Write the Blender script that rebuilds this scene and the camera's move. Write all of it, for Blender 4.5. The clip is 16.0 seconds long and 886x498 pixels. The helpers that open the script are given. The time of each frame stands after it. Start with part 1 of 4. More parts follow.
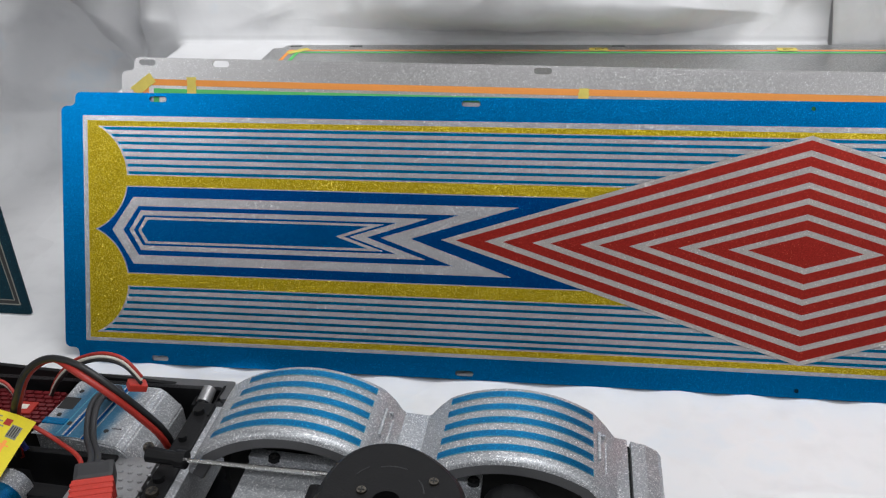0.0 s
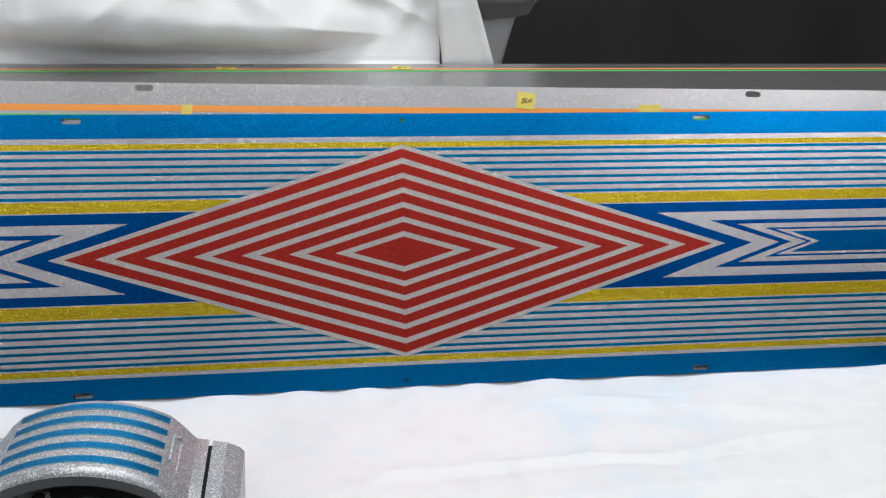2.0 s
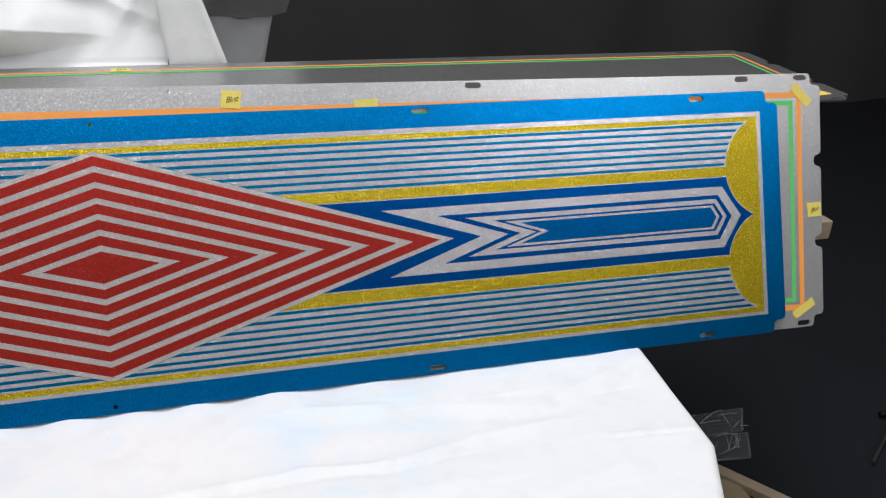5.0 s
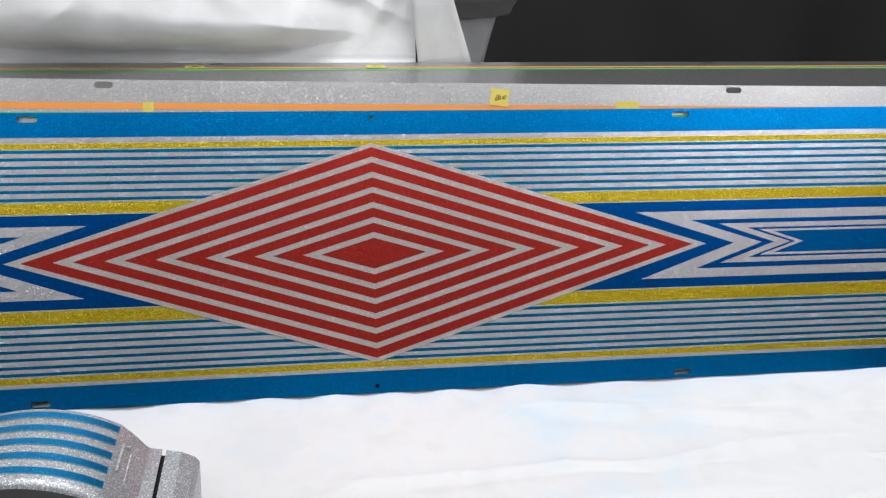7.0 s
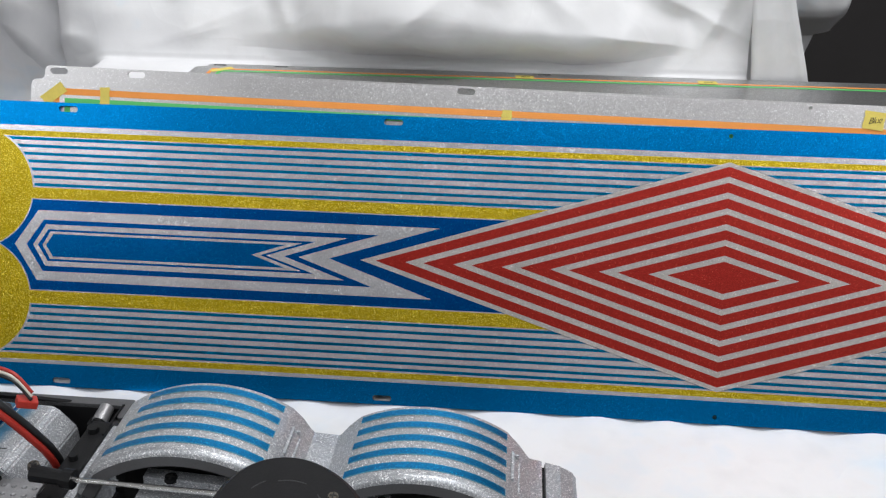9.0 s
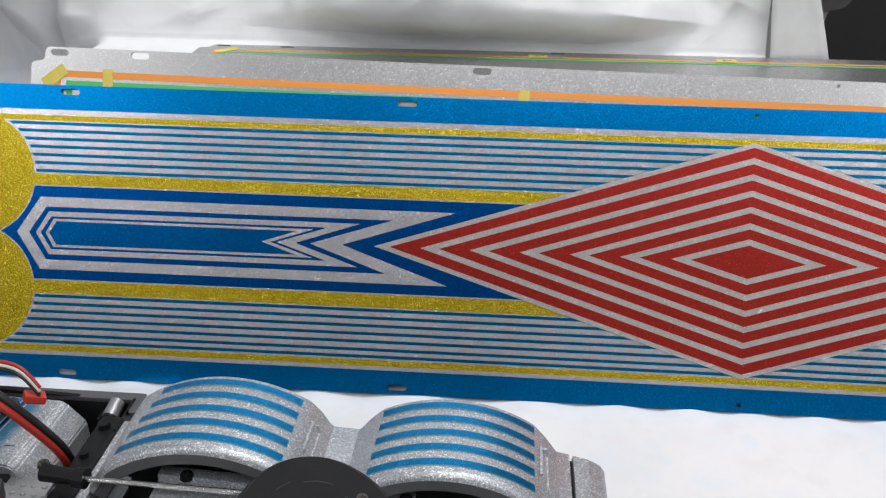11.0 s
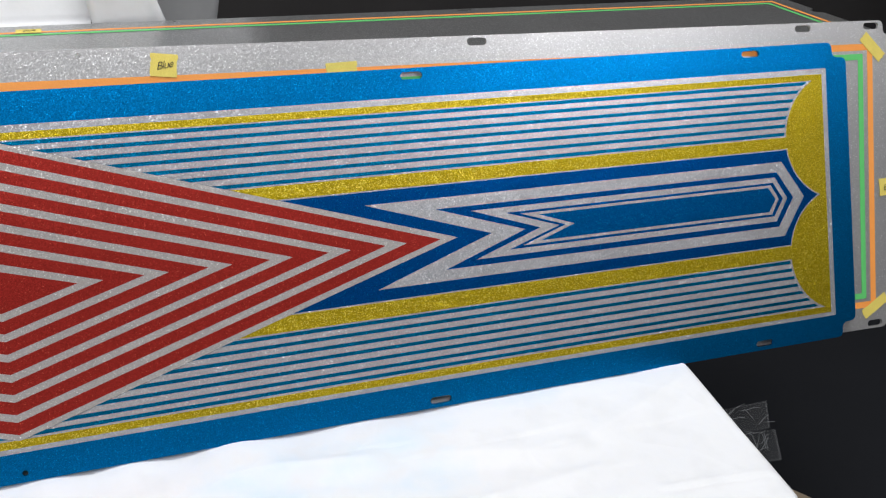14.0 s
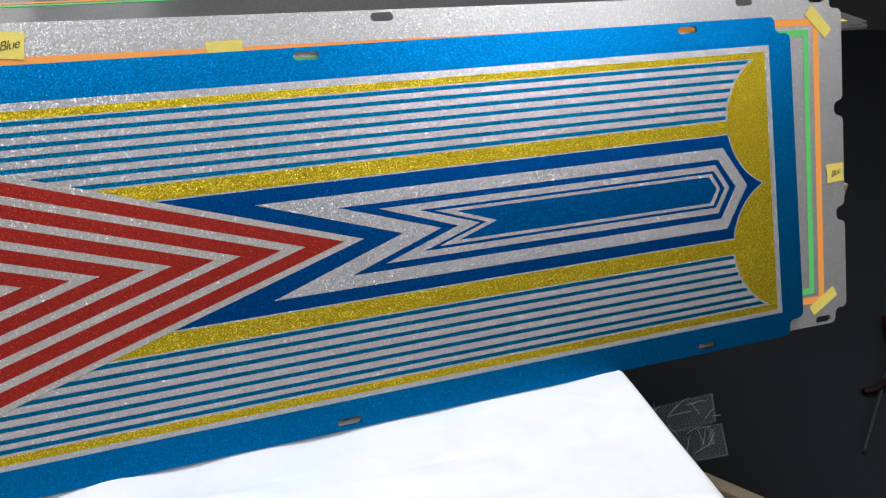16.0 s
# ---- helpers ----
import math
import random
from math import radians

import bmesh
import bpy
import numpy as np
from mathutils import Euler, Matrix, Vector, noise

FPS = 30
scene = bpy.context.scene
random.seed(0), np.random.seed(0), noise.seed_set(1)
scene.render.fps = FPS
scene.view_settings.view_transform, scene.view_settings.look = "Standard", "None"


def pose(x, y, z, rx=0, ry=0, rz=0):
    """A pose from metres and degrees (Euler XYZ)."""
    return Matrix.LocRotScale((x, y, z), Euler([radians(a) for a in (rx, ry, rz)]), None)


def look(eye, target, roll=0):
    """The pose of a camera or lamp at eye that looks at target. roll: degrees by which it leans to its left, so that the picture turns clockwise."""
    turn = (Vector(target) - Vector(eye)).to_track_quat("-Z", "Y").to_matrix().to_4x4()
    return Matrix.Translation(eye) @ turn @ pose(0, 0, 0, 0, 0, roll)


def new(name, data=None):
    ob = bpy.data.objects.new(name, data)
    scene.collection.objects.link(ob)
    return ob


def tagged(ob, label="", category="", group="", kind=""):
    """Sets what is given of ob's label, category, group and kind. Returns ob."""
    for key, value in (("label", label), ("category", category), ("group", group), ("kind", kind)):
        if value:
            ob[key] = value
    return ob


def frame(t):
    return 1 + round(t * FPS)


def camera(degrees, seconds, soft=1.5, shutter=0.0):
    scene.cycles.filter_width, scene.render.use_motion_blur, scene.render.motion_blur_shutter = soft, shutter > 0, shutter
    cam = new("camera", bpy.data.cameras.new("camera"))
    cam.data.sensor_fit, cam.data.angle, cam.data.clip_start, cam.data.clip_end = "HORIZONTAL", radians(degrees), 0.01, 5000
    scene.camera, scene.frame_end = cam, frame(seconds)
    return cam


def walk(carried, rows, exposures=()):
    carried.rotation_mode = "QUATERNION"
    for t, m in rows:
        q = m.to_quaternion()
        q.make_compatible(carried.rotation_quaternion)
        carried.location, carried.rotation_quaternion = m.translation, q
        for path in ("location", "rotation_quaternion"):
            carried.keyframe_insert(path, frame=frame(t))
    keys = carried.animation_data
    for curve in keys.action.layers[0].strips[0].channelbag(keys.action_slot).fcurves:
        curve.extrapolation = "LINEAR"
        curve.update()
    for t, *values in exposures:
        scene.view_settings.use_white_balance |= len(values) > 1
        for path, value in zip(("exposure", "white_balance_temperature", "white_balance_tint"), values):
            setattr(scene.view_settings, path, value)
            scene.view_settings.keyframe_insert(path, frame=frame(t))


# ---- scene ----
cam = camera(53.61, 16.0, soft=1.25)
PATH = [
    (0.0, -0.1397, -0.4753, 1.0802, 61.26, 2.14, 8.19),
    (0.5, -0.1320, -0.4793, 1.0838, 62.28, 2.22, 6.85),
    (1.0, -0.1164, -0.4886, 1.0850, 62.50, 1.68, 3.82),
    (1.5, -0.0793, -0.4977, 1.0850, 61.97, -0.10, -0.80),
    (2.0, -0.0525, -0.4973, 1.0806, 62.93, -2.24, -7.64),
    (2.5, -0.0313, -0.4949, 1.0812, 63.01, -2.98, -12.08),
    (3.0, 0.0061, -0.4925, 1.0876, 62.40, -3.65, -15.60),
    (5.3, 0.0469, -0.4920, 1.0703, 63.78, -3.04, -16.93),
    (5.5, 0.0407, -0.4915, 1.0703, 63.47, -2.75, -16.05),
    (6.0, 0.0254, -0.4927, 1.0723, 63.43, -2.39, -13.55),
    (6.5, -0.0020, -0.4904, 1.0708, 63.12, -2.26, -10.59),
    (7.0, -0.0353, -0.4852, 1.0691, 63.48, -2.14, -8.03),
    (7.5, -0.0652, -0.4864, 1.0747, 63.52, -1.63, -3.90),
    (8.0, -0.0867, -0.4878, 1.0710, 63.64, -1.27, -0.81),
    (8.5, -0.1094, -0.4800, 1.0706, 64.05, -1.17, 2.63),
    (8.7, -0.1205, -0.4764, 1.0662, 64.08, -0.94, 4.14),
    (10.8, -0.1457, -0.4492, 1.0561, 63.08, -0.10, 6.51),
    (11.0, -0.1427, -0.4570, 1.0575, 62.87, -0.42, 4.65),
    (11.5, -0.1000, -0.4808, 1.0576, 63.27, -1.50, -1.17),
    (12.0, -0.0648, -0.4812, 1.0622, 63.93, -2.22, -7.60),
    (12.5, -0.0412, -0.4790, 1.0591, 64.39, -2.86, -12.51),
    (13.0, -0.0121, -0.4661, 1.0494, 63.16, -2.38, -15.48),
    (13.5, 0.0371, -0.4342, 1.0506, 62.69, -1.81, -17.46),
    (14.0, 0.0690, -0.3744, 1.0332, 61.57, -2.61, -19.21),
    (14.5, 0.0818, -0.3546, 1.0261, 61.27, -2.62, -20.03),
    (15.0, 0.0869, -0.3586, 1.0308, 61.16, -2.42, -20.77),
    (15.5, 0.1036, -0.3548, 1.0311, 61.12, -2.70, -22.22),
    (16.0, 0.1071, -0.3356, 1.0172, 60.69, -3.17, -22.41),
]
walk(cam, [(t, pose(*p)) for t, *p in PATH], exposures=((0.0, -0.18), (2.0, -0.02), (5.5, 0.07), (8.5, -0.02), (11.0, 0.0), (13.0, -0.06), (14.0, 0.11), (16.0, 0.16)))

# ---- light ----
world = bpy.data.worlds.new("room_world")
scene.world = world
world.use_nodes = True
world.node_tree.nodes["Background"].inputs[0].default_value = (0.5, 0.55, 0.6, 1)
world.node_tree.nodes["Background"].inputs[1].default_value = 0.05


def area_lamp(name, eye, target, sx, sy, watts, colour):
    data = bpy.data.lights.new(name, "AREA")
    data.shape, data.size, data.size_y, data.energy, data.color = "RECTANGLE", sx, sy, watts, colour
    ob = new(name, data)
    ob.matrix_world = look(eye, target)
    return ob


area_lamp("ceiling_lamp", (0.20, -0.05, 2.40), (0.14, 0.0, 0.8), 1.0, 0.6, 19.4, (0.98, 0.985, 1.0))
area_lamp("side_lamp", (-1.40, -1.42, 1.90), (-0.2, 0.0, 0.85), 0.7, 0.4, 5.5, (0.94, 0.97, 1.0))
area_lamp("ceiling_lamp", (0.0, -1.20, 2.25), (0.05, 0.0, 0.85), 1.0, 0.4, 8.2, (0.945, 0.97, 1.0))
area_lamp("side_lamp", (1.28, -1.42, 2.00), (0.2, 0.0, 0.85), 0.9, 0.4, 6.6, (0.95, 0.972, 1.0))


# ---- materials ----
def material(name, colour, rough=0.5, metal=0.0, coat=0.0, spec=0.5):
    m = bpy.data.materials.new(name)
    m.use_nodes = True
    b = m.node_tree.nodes["Principled BSDF"]
    b.inputs["Base Color"].default_value = (*colour, 1)
    b.inputs["Roughness"].default_value = rough
    b.inputs["Metallic"].default_value = metal
    b.inputs["Coat Weight"].default_value = coat
    b.inputs["Specular IOR Level"].default_value = spec
    return m, m.node_tree.nodes, m.node_tree.links, b


def math_node(nodes, links, op, a, b):
    n = nodes.new("ShaderNodeMath")
    n.operation = op
    for i, v in enumerate((a, b)):
        if isinstance(v, (int, float)):
            n.inputs[i].default_value = v
        else:
            links.new(v, n.inputs[i])
    return n.outputs[0]


def mottled(name, colour, dark=0.75, scale=60, fine=900, rough=0.6, metal=0.0, bump=0.1, spec=0.5):
    """A surface with cloudy variation at two scales and a fine relief."""
    m, nodes, links, b = material(name, colour, rough, metal, spec=spec)
    tc = nodes.new("ShaderNodeTexCoord")
    n1, n2 = nodes.new("ShaderNodeTexNoise"), nodes.new("ShaderNodeTexNoise")
    n1.inputs["Scale"].default_value, n2.inputs["Scale"].default_value = scale, fine
    n1.inputs["Detail"].default_value = 4
    for n in (n1, n2):
        links.new(tc.outputs["Object"], n.inputs["Vector"])
    s = math_node(nodes, links, "ADD", n1.outputs["Fac"], n2.outputs["Fac"])
    ramp = nodes.new("ShaderNodeValToRGB")
    ramp.color_ramp.elements[0].position, ramp.color_ramp.elements[1].position = 0.35, 0.65
    ramp.color_ramp.elements[0].color = (*[c * dark for c in colour], 1)
    ramp.color_ramp.elements[1].color = (*colour, 1)
    links.new(math_node(nodes, links, "MULTIPLY", s, 0.5), ramp.inputs[0])
    links.new(ramp.outputs[0], b.inputs["Base Color"])
    bm_ = nodes.new("ShaderNodeBump")
    bm_.inputs["Strength"].default_value, bm_.inputs["Distance"].default_value = bump, 0.0005
    links.new(n2.outputs["Fac"], bm_.inputs["Height"])
    links.new(bm_.outputs[0], b.inputs["Normal"])
    return m


def glitter(name, colour, spark, metal=0.56, rough=0.35, tilt=0.21, scale=2900, coat=0.08, share=0.8, cloud=0.12, askew=1.6, ground=0.66):
    """Metal-flake paint: small flakes, each with its own tilt and tone, under a clear coat."""
    m, nodes, links, b = material(name, colour, rough, metal, coat)
    b.inputs["Coat Roughness"].default_value = 0.25
    tc = nodes.new("ShaderNodeTexCoord")
    vor = nodes.new("ShaderNodeTexVoronoi")
    vor.inputs["Scale"].default_value = scale
    links.new(tc.outputs["Object"], vor.inputs["Vector"])
    noi = nodes.new("ShaderNodeTexNoise")
    noi.inputs["Scale"].default_value, noi.inputs["Detail"].default_value = 14, 5
    links.new(tc.outputs["Object"], noi.inputs["Vector"])
    sep = nodes.new("ShaderNodeSeparateColor")
    links.new(vor.outputs["Color"], sep.inputs[0])
    ramp = nodes.new("ShaderNodeValToRGB")
    el = ramp.color_ramp.elements
    el[0].position, el[0].color = 0.0, (*[c * ground for c in colour], 1)
    el[1].position, el[1].color = 1.0, (*spark, 1)
    mid = el.new(share)
    mid.color = (*[c * 1.05 for c in colour], 1)
    links.new(sep.outputs[0], ramp.inputs[0])
    hsv = nodes.new("ShaderNodeHueSaturation")
    links.new(ramp.outputs[0], hsv.inputs["Color"])
    v = math_node(nodes, links, "ADD", math_node(nodes, links, "MULTIPLY", noi.outputs["Fac"], 2 * cloud), 1 - cloud)
    links.new(v, hsv.inputs["Value"])
    links.new(hsv.outputs[0], b.inputs["Base Color"])
    geo = nodes.new("ShaderNodeNewGeometry")
    sub, scl, add, nrm = (nodes.new("ShaderNodeVectorMath") for _ in range(4))
    sub.operation, scl.operation, add.operation, nrm.operation = "SUBTRACT", "SCALE", "ADD", "NORMALIZE"
    sub.inputs[1].default_value = (0.5, 0.5, 0.5)
    links.new(vor.outputs["Color"], sub.inputs[0])
    links.new(sub.outputs[0], scl.inputs[0])
    # a few flakes stand far more askew than the rest
    odd = math_node(nodes, links, "MULTIPLY", math_node(nodes, links, "POWER", sep.outputs[2], 9), askew)
    links.new(math_node(nodes, links, "MULTIPLY", math_node(nodes, links, "ADD", odd, 0.75), tilt), scl.inputs["Scale"])
    links.new(geo.outputs["Normal"], add.inputs[0])
    links.new(scl.outputs[0], add.inputs[1])
    links.new(add.outputs[0], nrm.inputs[0])
    links.new(nrm.outputs[0], b.inputs["Normal"])
    return m


SILVER = glitter("silver_flake", (0.617, 0.62, 0.645), (1.0, 1.0, 1.0), metal=0.68, rough=0.27, tilt=0.14, scale=2700, share=0.94, askew=3.2, ground=0.84)
SILVER_WARM = glitter("silver_flake_warm", (0.625, 0.58, 0.56), (1.0, 0.98, 0.95), metal=0.64, rough=0.28, tilt=0.14, scale=2700, share=0.94, askew=3.2, ground=0.84)
SILVER_SHEET = glitter("silver_flake_sheet", (0.56, 0.545, 0.545), (1.0, 1.0, 1.0), metal=0.66, rough=0.32, tilt=0.12, scale=2700, share=0.94, askew=2.4, ground=0.86)
SILVER_FINE = glitter("silver_flake_fine", (0.50, 0.50, 0.50), (0.8, 0.8, 0.8), tilt=0.15, rough=0.32, metal=0.85)
BLUE = glitter("candy_blue", (0.0, 0.225, 0.60), (0.0, 0.46, 0.95), share=0.955, tilt=0.105, metal=0.97, coat=0.0)
DEEP_BLUE = glitter("deep_candy_blue", (0.0, 0.098, 0.395), (0.0, 0.30, 0.65), share=0.955, tilt=0.105, metal=0.97, coat=0.0)
CORE_BLUE = glitter("core_candy_blue", (0.0, 0.140, 0.44), (0.0, 0.36, 0.72), share=0.95, tilt=0.105, metal=0.97, coat=0.0)
STRIPE_EDGE = glitter("stripe_edge_teal", (0.10, 0.40, 0.56), (0.3, 0.65, 0.8), share=0.9)
STRIPE_BLUE = glitter("stripe_blue", (0.0, 0.185, 0.39), (0.0, 0.42, 0.75), share=0.93, metal=0.97, coat=0.0)
YELLOW = glitter("gold_flake", (0.62, 0.45, 0.01), (1.0, 0.85, 0.15), share=0.76, metal=0.85, tilt=0.28, scale=2600)
RED = glitter("candy_red", (0.55, 0.038, 0.028), (0.85, 0.15, 0.08), share=0.97, tilt=0.13, metal=0.85)
FENDER_SILVER = glitter("fender_silver", (0.445, 0.46, 0.485), (0.95, 0.95, 0.95), scale=2400, metal=0.5, tilt=0.26, rough=0.42)
FENDER_BLUE = glitter("fender_blue", (0.0, 0.23, 0.53), (0.0, 0.45, 0.80), scale=2200, share=0.95, metal=0.8, tilt=0.15)


def airbrush(name, tint, x0, x1, fade):
    """The fender's silver with a band of candy paint sprayed on in x, fading out at both sides."""
    m = glitter(name, (0.445, 0.46, 0.485), (0.95, 0.95, 0.95), scale=2400, metal=0.5, tilt=0.26, rough=0.42)
    nodes, links = m.node_tree.nodes, m.node_tree.links
    b = next(n for n in nodes if n.type == "BSDF_PRINCIPLED")
    silver = b.inputs["Base Color"].links[0].from_socket
    tc, sep, noi = nodes.new("ShaderNodeTexCoord"), nodes.new("ShaderNodeSeparateXYZ"), nodes.new("ShaderNodeTexNoise")
    noi.inputs["Scale"].default_value, noi.inputs["Detail"].default_value = 160, 4
    links.new(tc.outputs["Object"], sep.inputs[0])
    links.new(tc.outputs["Object"], noi.inputs["Vector"])
    x = math_node(nodes, links, "ADD", sep.outputs[0], math_node(nodes, links, "MULTIPLY", noi.outputs["Fac"], 0.004))
    x = math_node(nodes, links, "ADD", x, math_node(nodes, links, "MULTIPLY", sep.outputs[1], -0.07))
    ramp = nodes.new("ShaderNodeMapRange")
    ramp.interpolation_type = "SMOOTHSTEP"
    d = math_node(nodes, links, "ABSOLUTE", math_node(nodes, links, "SUBTRACT", x, (x0 + x1) / 2), 0.0)
    links.new(d, ramp.inputs["Value"])
    for k, v in (("From Min", (x1 - x0) / 2 - fade), ("From Max", (x1 - x0) / 2 + fade), ("To Min", 0.9), ("To Max", 0.0)):
        ramp.inputs[k].default_value = v
    mix = nodes.new("ShaderNodeMix")
    mix.data_type = "RGBA"
    links.new(ramp.outputs[0], mix.inputs[0])
    links.new(silver, mix.inputs[6])
    mix.inputs[7].default_value = (*tint, 1)
    links.new(mix.outputs[2], b.inputs["Base Color"])
    return m


AIRBRUSH = airbrush("airbrushed_teal", (0.01, 0.16, 0.30), -.0150, .0150, .0040)


def stained_paper():
    """White paper with faint pale-blue overspray and a little grime."""
    m, nodes, links, b = material("white_paper", (0.81, 0.81, 0.825), 0.62, spec=0.3)
    tc = nodes.new("ShaderNodeTexCoord")
    big, fine, fibre = (nodes.new("ShaderNodeTexNoise") for _ in range(3))
    for n, s, d in ((big, 7.5, 3), (fine, 46, 6), (fibre, 900, 2)):
        n.inputs["Scale"].default_value, n.inputs["Detail"].default_value = s, d
        links.new(tc.outputs["Object"], n.inputs["Vector"])
    r1, r2 = nodes.new("ShaderNodeValToRGB"), nodes.new("ShaderNodeValToRGB")
    r1.color_ramp.elements[0].position, r1.color_ramp.elements[1].position = 0.565, 0.78
    r1.color_ramp.elements[0].color, r1.color_ramp.elements[1].color = (0.80, 0.798, 0.808, 1), (0.60, 0.74, 0.86, 1)
    mixed = math_node(nodes, links, "ADD", math_node(nodes, links, "MULTIPLY", big.outputs["Fac"], 0.75), math_node(nodes, links, "MULTIPLY", fine.outputs["Fac"], 0.25))
    links.new(mixed, r1.inputs[0])
    r2.color_ramp.elements[0].position, r2.color_ramp.elements[1].position = 0.25, 0.5
    r2.color_ramp.elements[0].color, r2.color_ramp.elements[1].color = (0.94, 0.94, 0.94, 1), (1, 1, 1, 1)
    links.new(fine.outputs["Fac"], r2.inputs[0])
    mul = nodes.new("ShaderNodeMixRGB")
    mul.blend_type = "MULTIPLY"
    mul.inputs[0].default_value = 1.0
    links.new(r1.outputs[0], mul.inputs[1])
    links.new(r2.outputs[0], mul.inputs[2])
    links.new(mul.outputs[0], b.inputs["Base Color"])
    # faint crumple facets
    warp = nodes.new("ShaderNodeVectorMath")
    warp.operation = "MULTIPLY_ADD"
    links.new(big.outputs["Color"], warp.inputs[0])
    warp.inputs[1].default_value = (0.10, 0.10, 0.10)
    links.new(tc.outputs["Object"], warp.inputs[2])
    facet = nodes.new("ShaderNodeTexVoronoi")
    facet.inputs["Scale"].default_value = 15
    links.new(warp.outputs[0], facet.inputs["Vector"])
    crumple = nodes.new("ShaderNodeBump")
    crumple.inputs["Strength"].default_value, crumple.inputs["Distance"].default_value = 0.30, 0.012
    links.new(facet.outputs["Distance"], crumple.inputs["Height"])
    bump = nodes.new("ShaderNodeBump")
    links.new(crumple.outputs[0], bump.inputs["Normal"])
    bump.inputs["Strength"].default_value, bump.inputs["Distance"].default_value = 0.35, 0.0012
    links.new(math_node(nodes, links, "ADD", fine.outputs["Fac"], math_node(nodes, links, "MULTIPLY", fibre.outputs["Fac"], 0.08)), bump.inputs["Height"])
    links.new(bump.outputs[0], b.inputs["Normal"])
    return m


PAPER = stained_paper()
ORANGE_TAPE = mottled("orange_tape", (0.98, 0.36, 0.07), 0.95, 90, 700, 0.6)
GREEN_TAPE = mottled("green_tape", (0.12, 0.60, 0.16), 0.93, 90, 700, 0.6)
YELLOW_TAPE = mottled("yellow_masking_tape", (0.82, 0.66, 0.14), 0.88, 200, 1500, 0.7)
BLACK_PLASTIC = mottled("black_plastic", (0.009, 0.009, 0.010), 0.7, 80, 1200, 0.5, bump=0.15, spec=0.22)
GREY_PLASTIC = mottled("grey_plastic", (0.10, 0.10, 0.105), 0.8, 80, 1200, 0.5, bump=0.1)
RUBBER = mottled("black_rubber", (0.02, 0.02, 0.02), 0.6, 120, 1500, 0.75)
BLACK_CLOTH = mottled("black_cloth", (0.058, 0.054, 0.054), 0.8, 5, 700, 0.9, bump=0.4, spec=0.2)
BENCH_CLOTH = mottled("black_bench_cloth", (0.014, 0.015, 0.018), 0.8, 5, 700, 0.9, bump=0.4, spec=0.15)
WIRE_RED = mottled("red_wire", (0.42, 0.03, 0.02), 0.8, 90, 900, 0.45)
WIRE_DARK_RED = mottled("dark_red_fins", (0.16, 0.012, 0.016), 0.6, 200, 900, 0.4)
WIRE_BLACK = mottled("black_wire", (0.016, 0.016, 0.017), 0.7, 90, 900, 0.45)
WIRE_WHITE = mottled("white_wire", (0.72, 0.68, 0.6), 0.8, 90, 900, 0.5)
WIRE_BLUE = mottled("blue_wire", (0.02, 0.03, 0.25), 0.8, 90, 900, 0.5)
STEEL = mottled("steel", (0.86, 0.85, 0.84), 0.9, 90, 1500, 0.2, metal=1.0)
BRASS = mottled("dull_screw", (0.20, 0.18, 0.15), 0.6, 300, 1500, 0.35, metal=1.0)
LABEL_YELLOW = mottled("yellow_label", (0.80, 0.66, 0.03), 0.9, 90, 900, 0.4)
PLUG_RED = mottled("red_plug", (0.55, 0.045, 0.03), 0.8, 200, 1200, 0.45)
INK = mottled("ink", (0.02, 0.02, 0.02), 0.8, 300, 1500, 0.6)
GREY_INK = mottled("grey_ink", (0.25, 0.25, 0.22), 0.8, 300, 1500, 0.6)
WOOD = mottled("bare_wood", (0.42, 0.33, 0.23), 0.7, 30, 500, 0.65, bump=0.3)
TEAL_DARK = glitter("dark_teal", (0.0, 0.03, 0.05), (0.02, 0.1, 0.13), share=0.95)
CARD = mottled("cardboard", (0.35, 0.26, 0.17), 0.8, 40, 600, 0.8)
WALL = mottled("painted_wall", (0.55, 0.54, 0.52), 0.92, 3, 200, 0.8)
DARK_GREY = mottled("dark_grey_insulation", (0.035, 0.035, 0.038), 0.8, 80, 1200, 0.5, bump=0.1)
ALLOY = mottled("cast_alloy", (0.42, 0.42, 0.43), 0.8, 120, 1600, 0.38, metal=0.7, bump=0.2)
RED_FAINT = mottled("faint_red_cable", (0.014, 0.0025, 0.003), 0.7, 60, 900, 0.6, spec=0.2)
RED_DIM = mottled("dark_red_plastic", (0.12, 0.008, 0.012), 0.7, 60, 900, 0.5)


def film_plastic(name, alpha):
    m, nodes, links, b = material(name, (0.55, 0.56, 0.58), 0.16, spec=0.8)
    b.inputs["Alpha"].default_value = alpha
    return m


FILM, FILM_EDGE, FILM_CREASE = film_plastic("clear_film", 0.05), film_plastic("clear_film_seam", 0.07), film_plastic("clear_film_crease", 0.6)

# ---- mesh helpers ----


def part(name, bm, mat, parent=None, label="", smooth=False):
    """Links a bmesh as one mesh object, under a thing where one is given."""
    me = bpy.data.meshes.new(name)
    bm.to_mesh(me)
    bm.free()
    if smooth == "sharp":
        me.set_sharp_from_angle(angle=radians(35))
    if smooth:
        for p in me.polygons:
            p.use_smooth = True
    me.materials.append(mat)
    ob = new(name, me)
    if parent is not None:
        ob.parent = parent
    return tagged(ob, label)


def thing(name, m, label, category, group=""):
    e = new(name)
    e.matrix_world = m
    e.empty_display_size = 0.02
    return tagged(e, label, category, group)


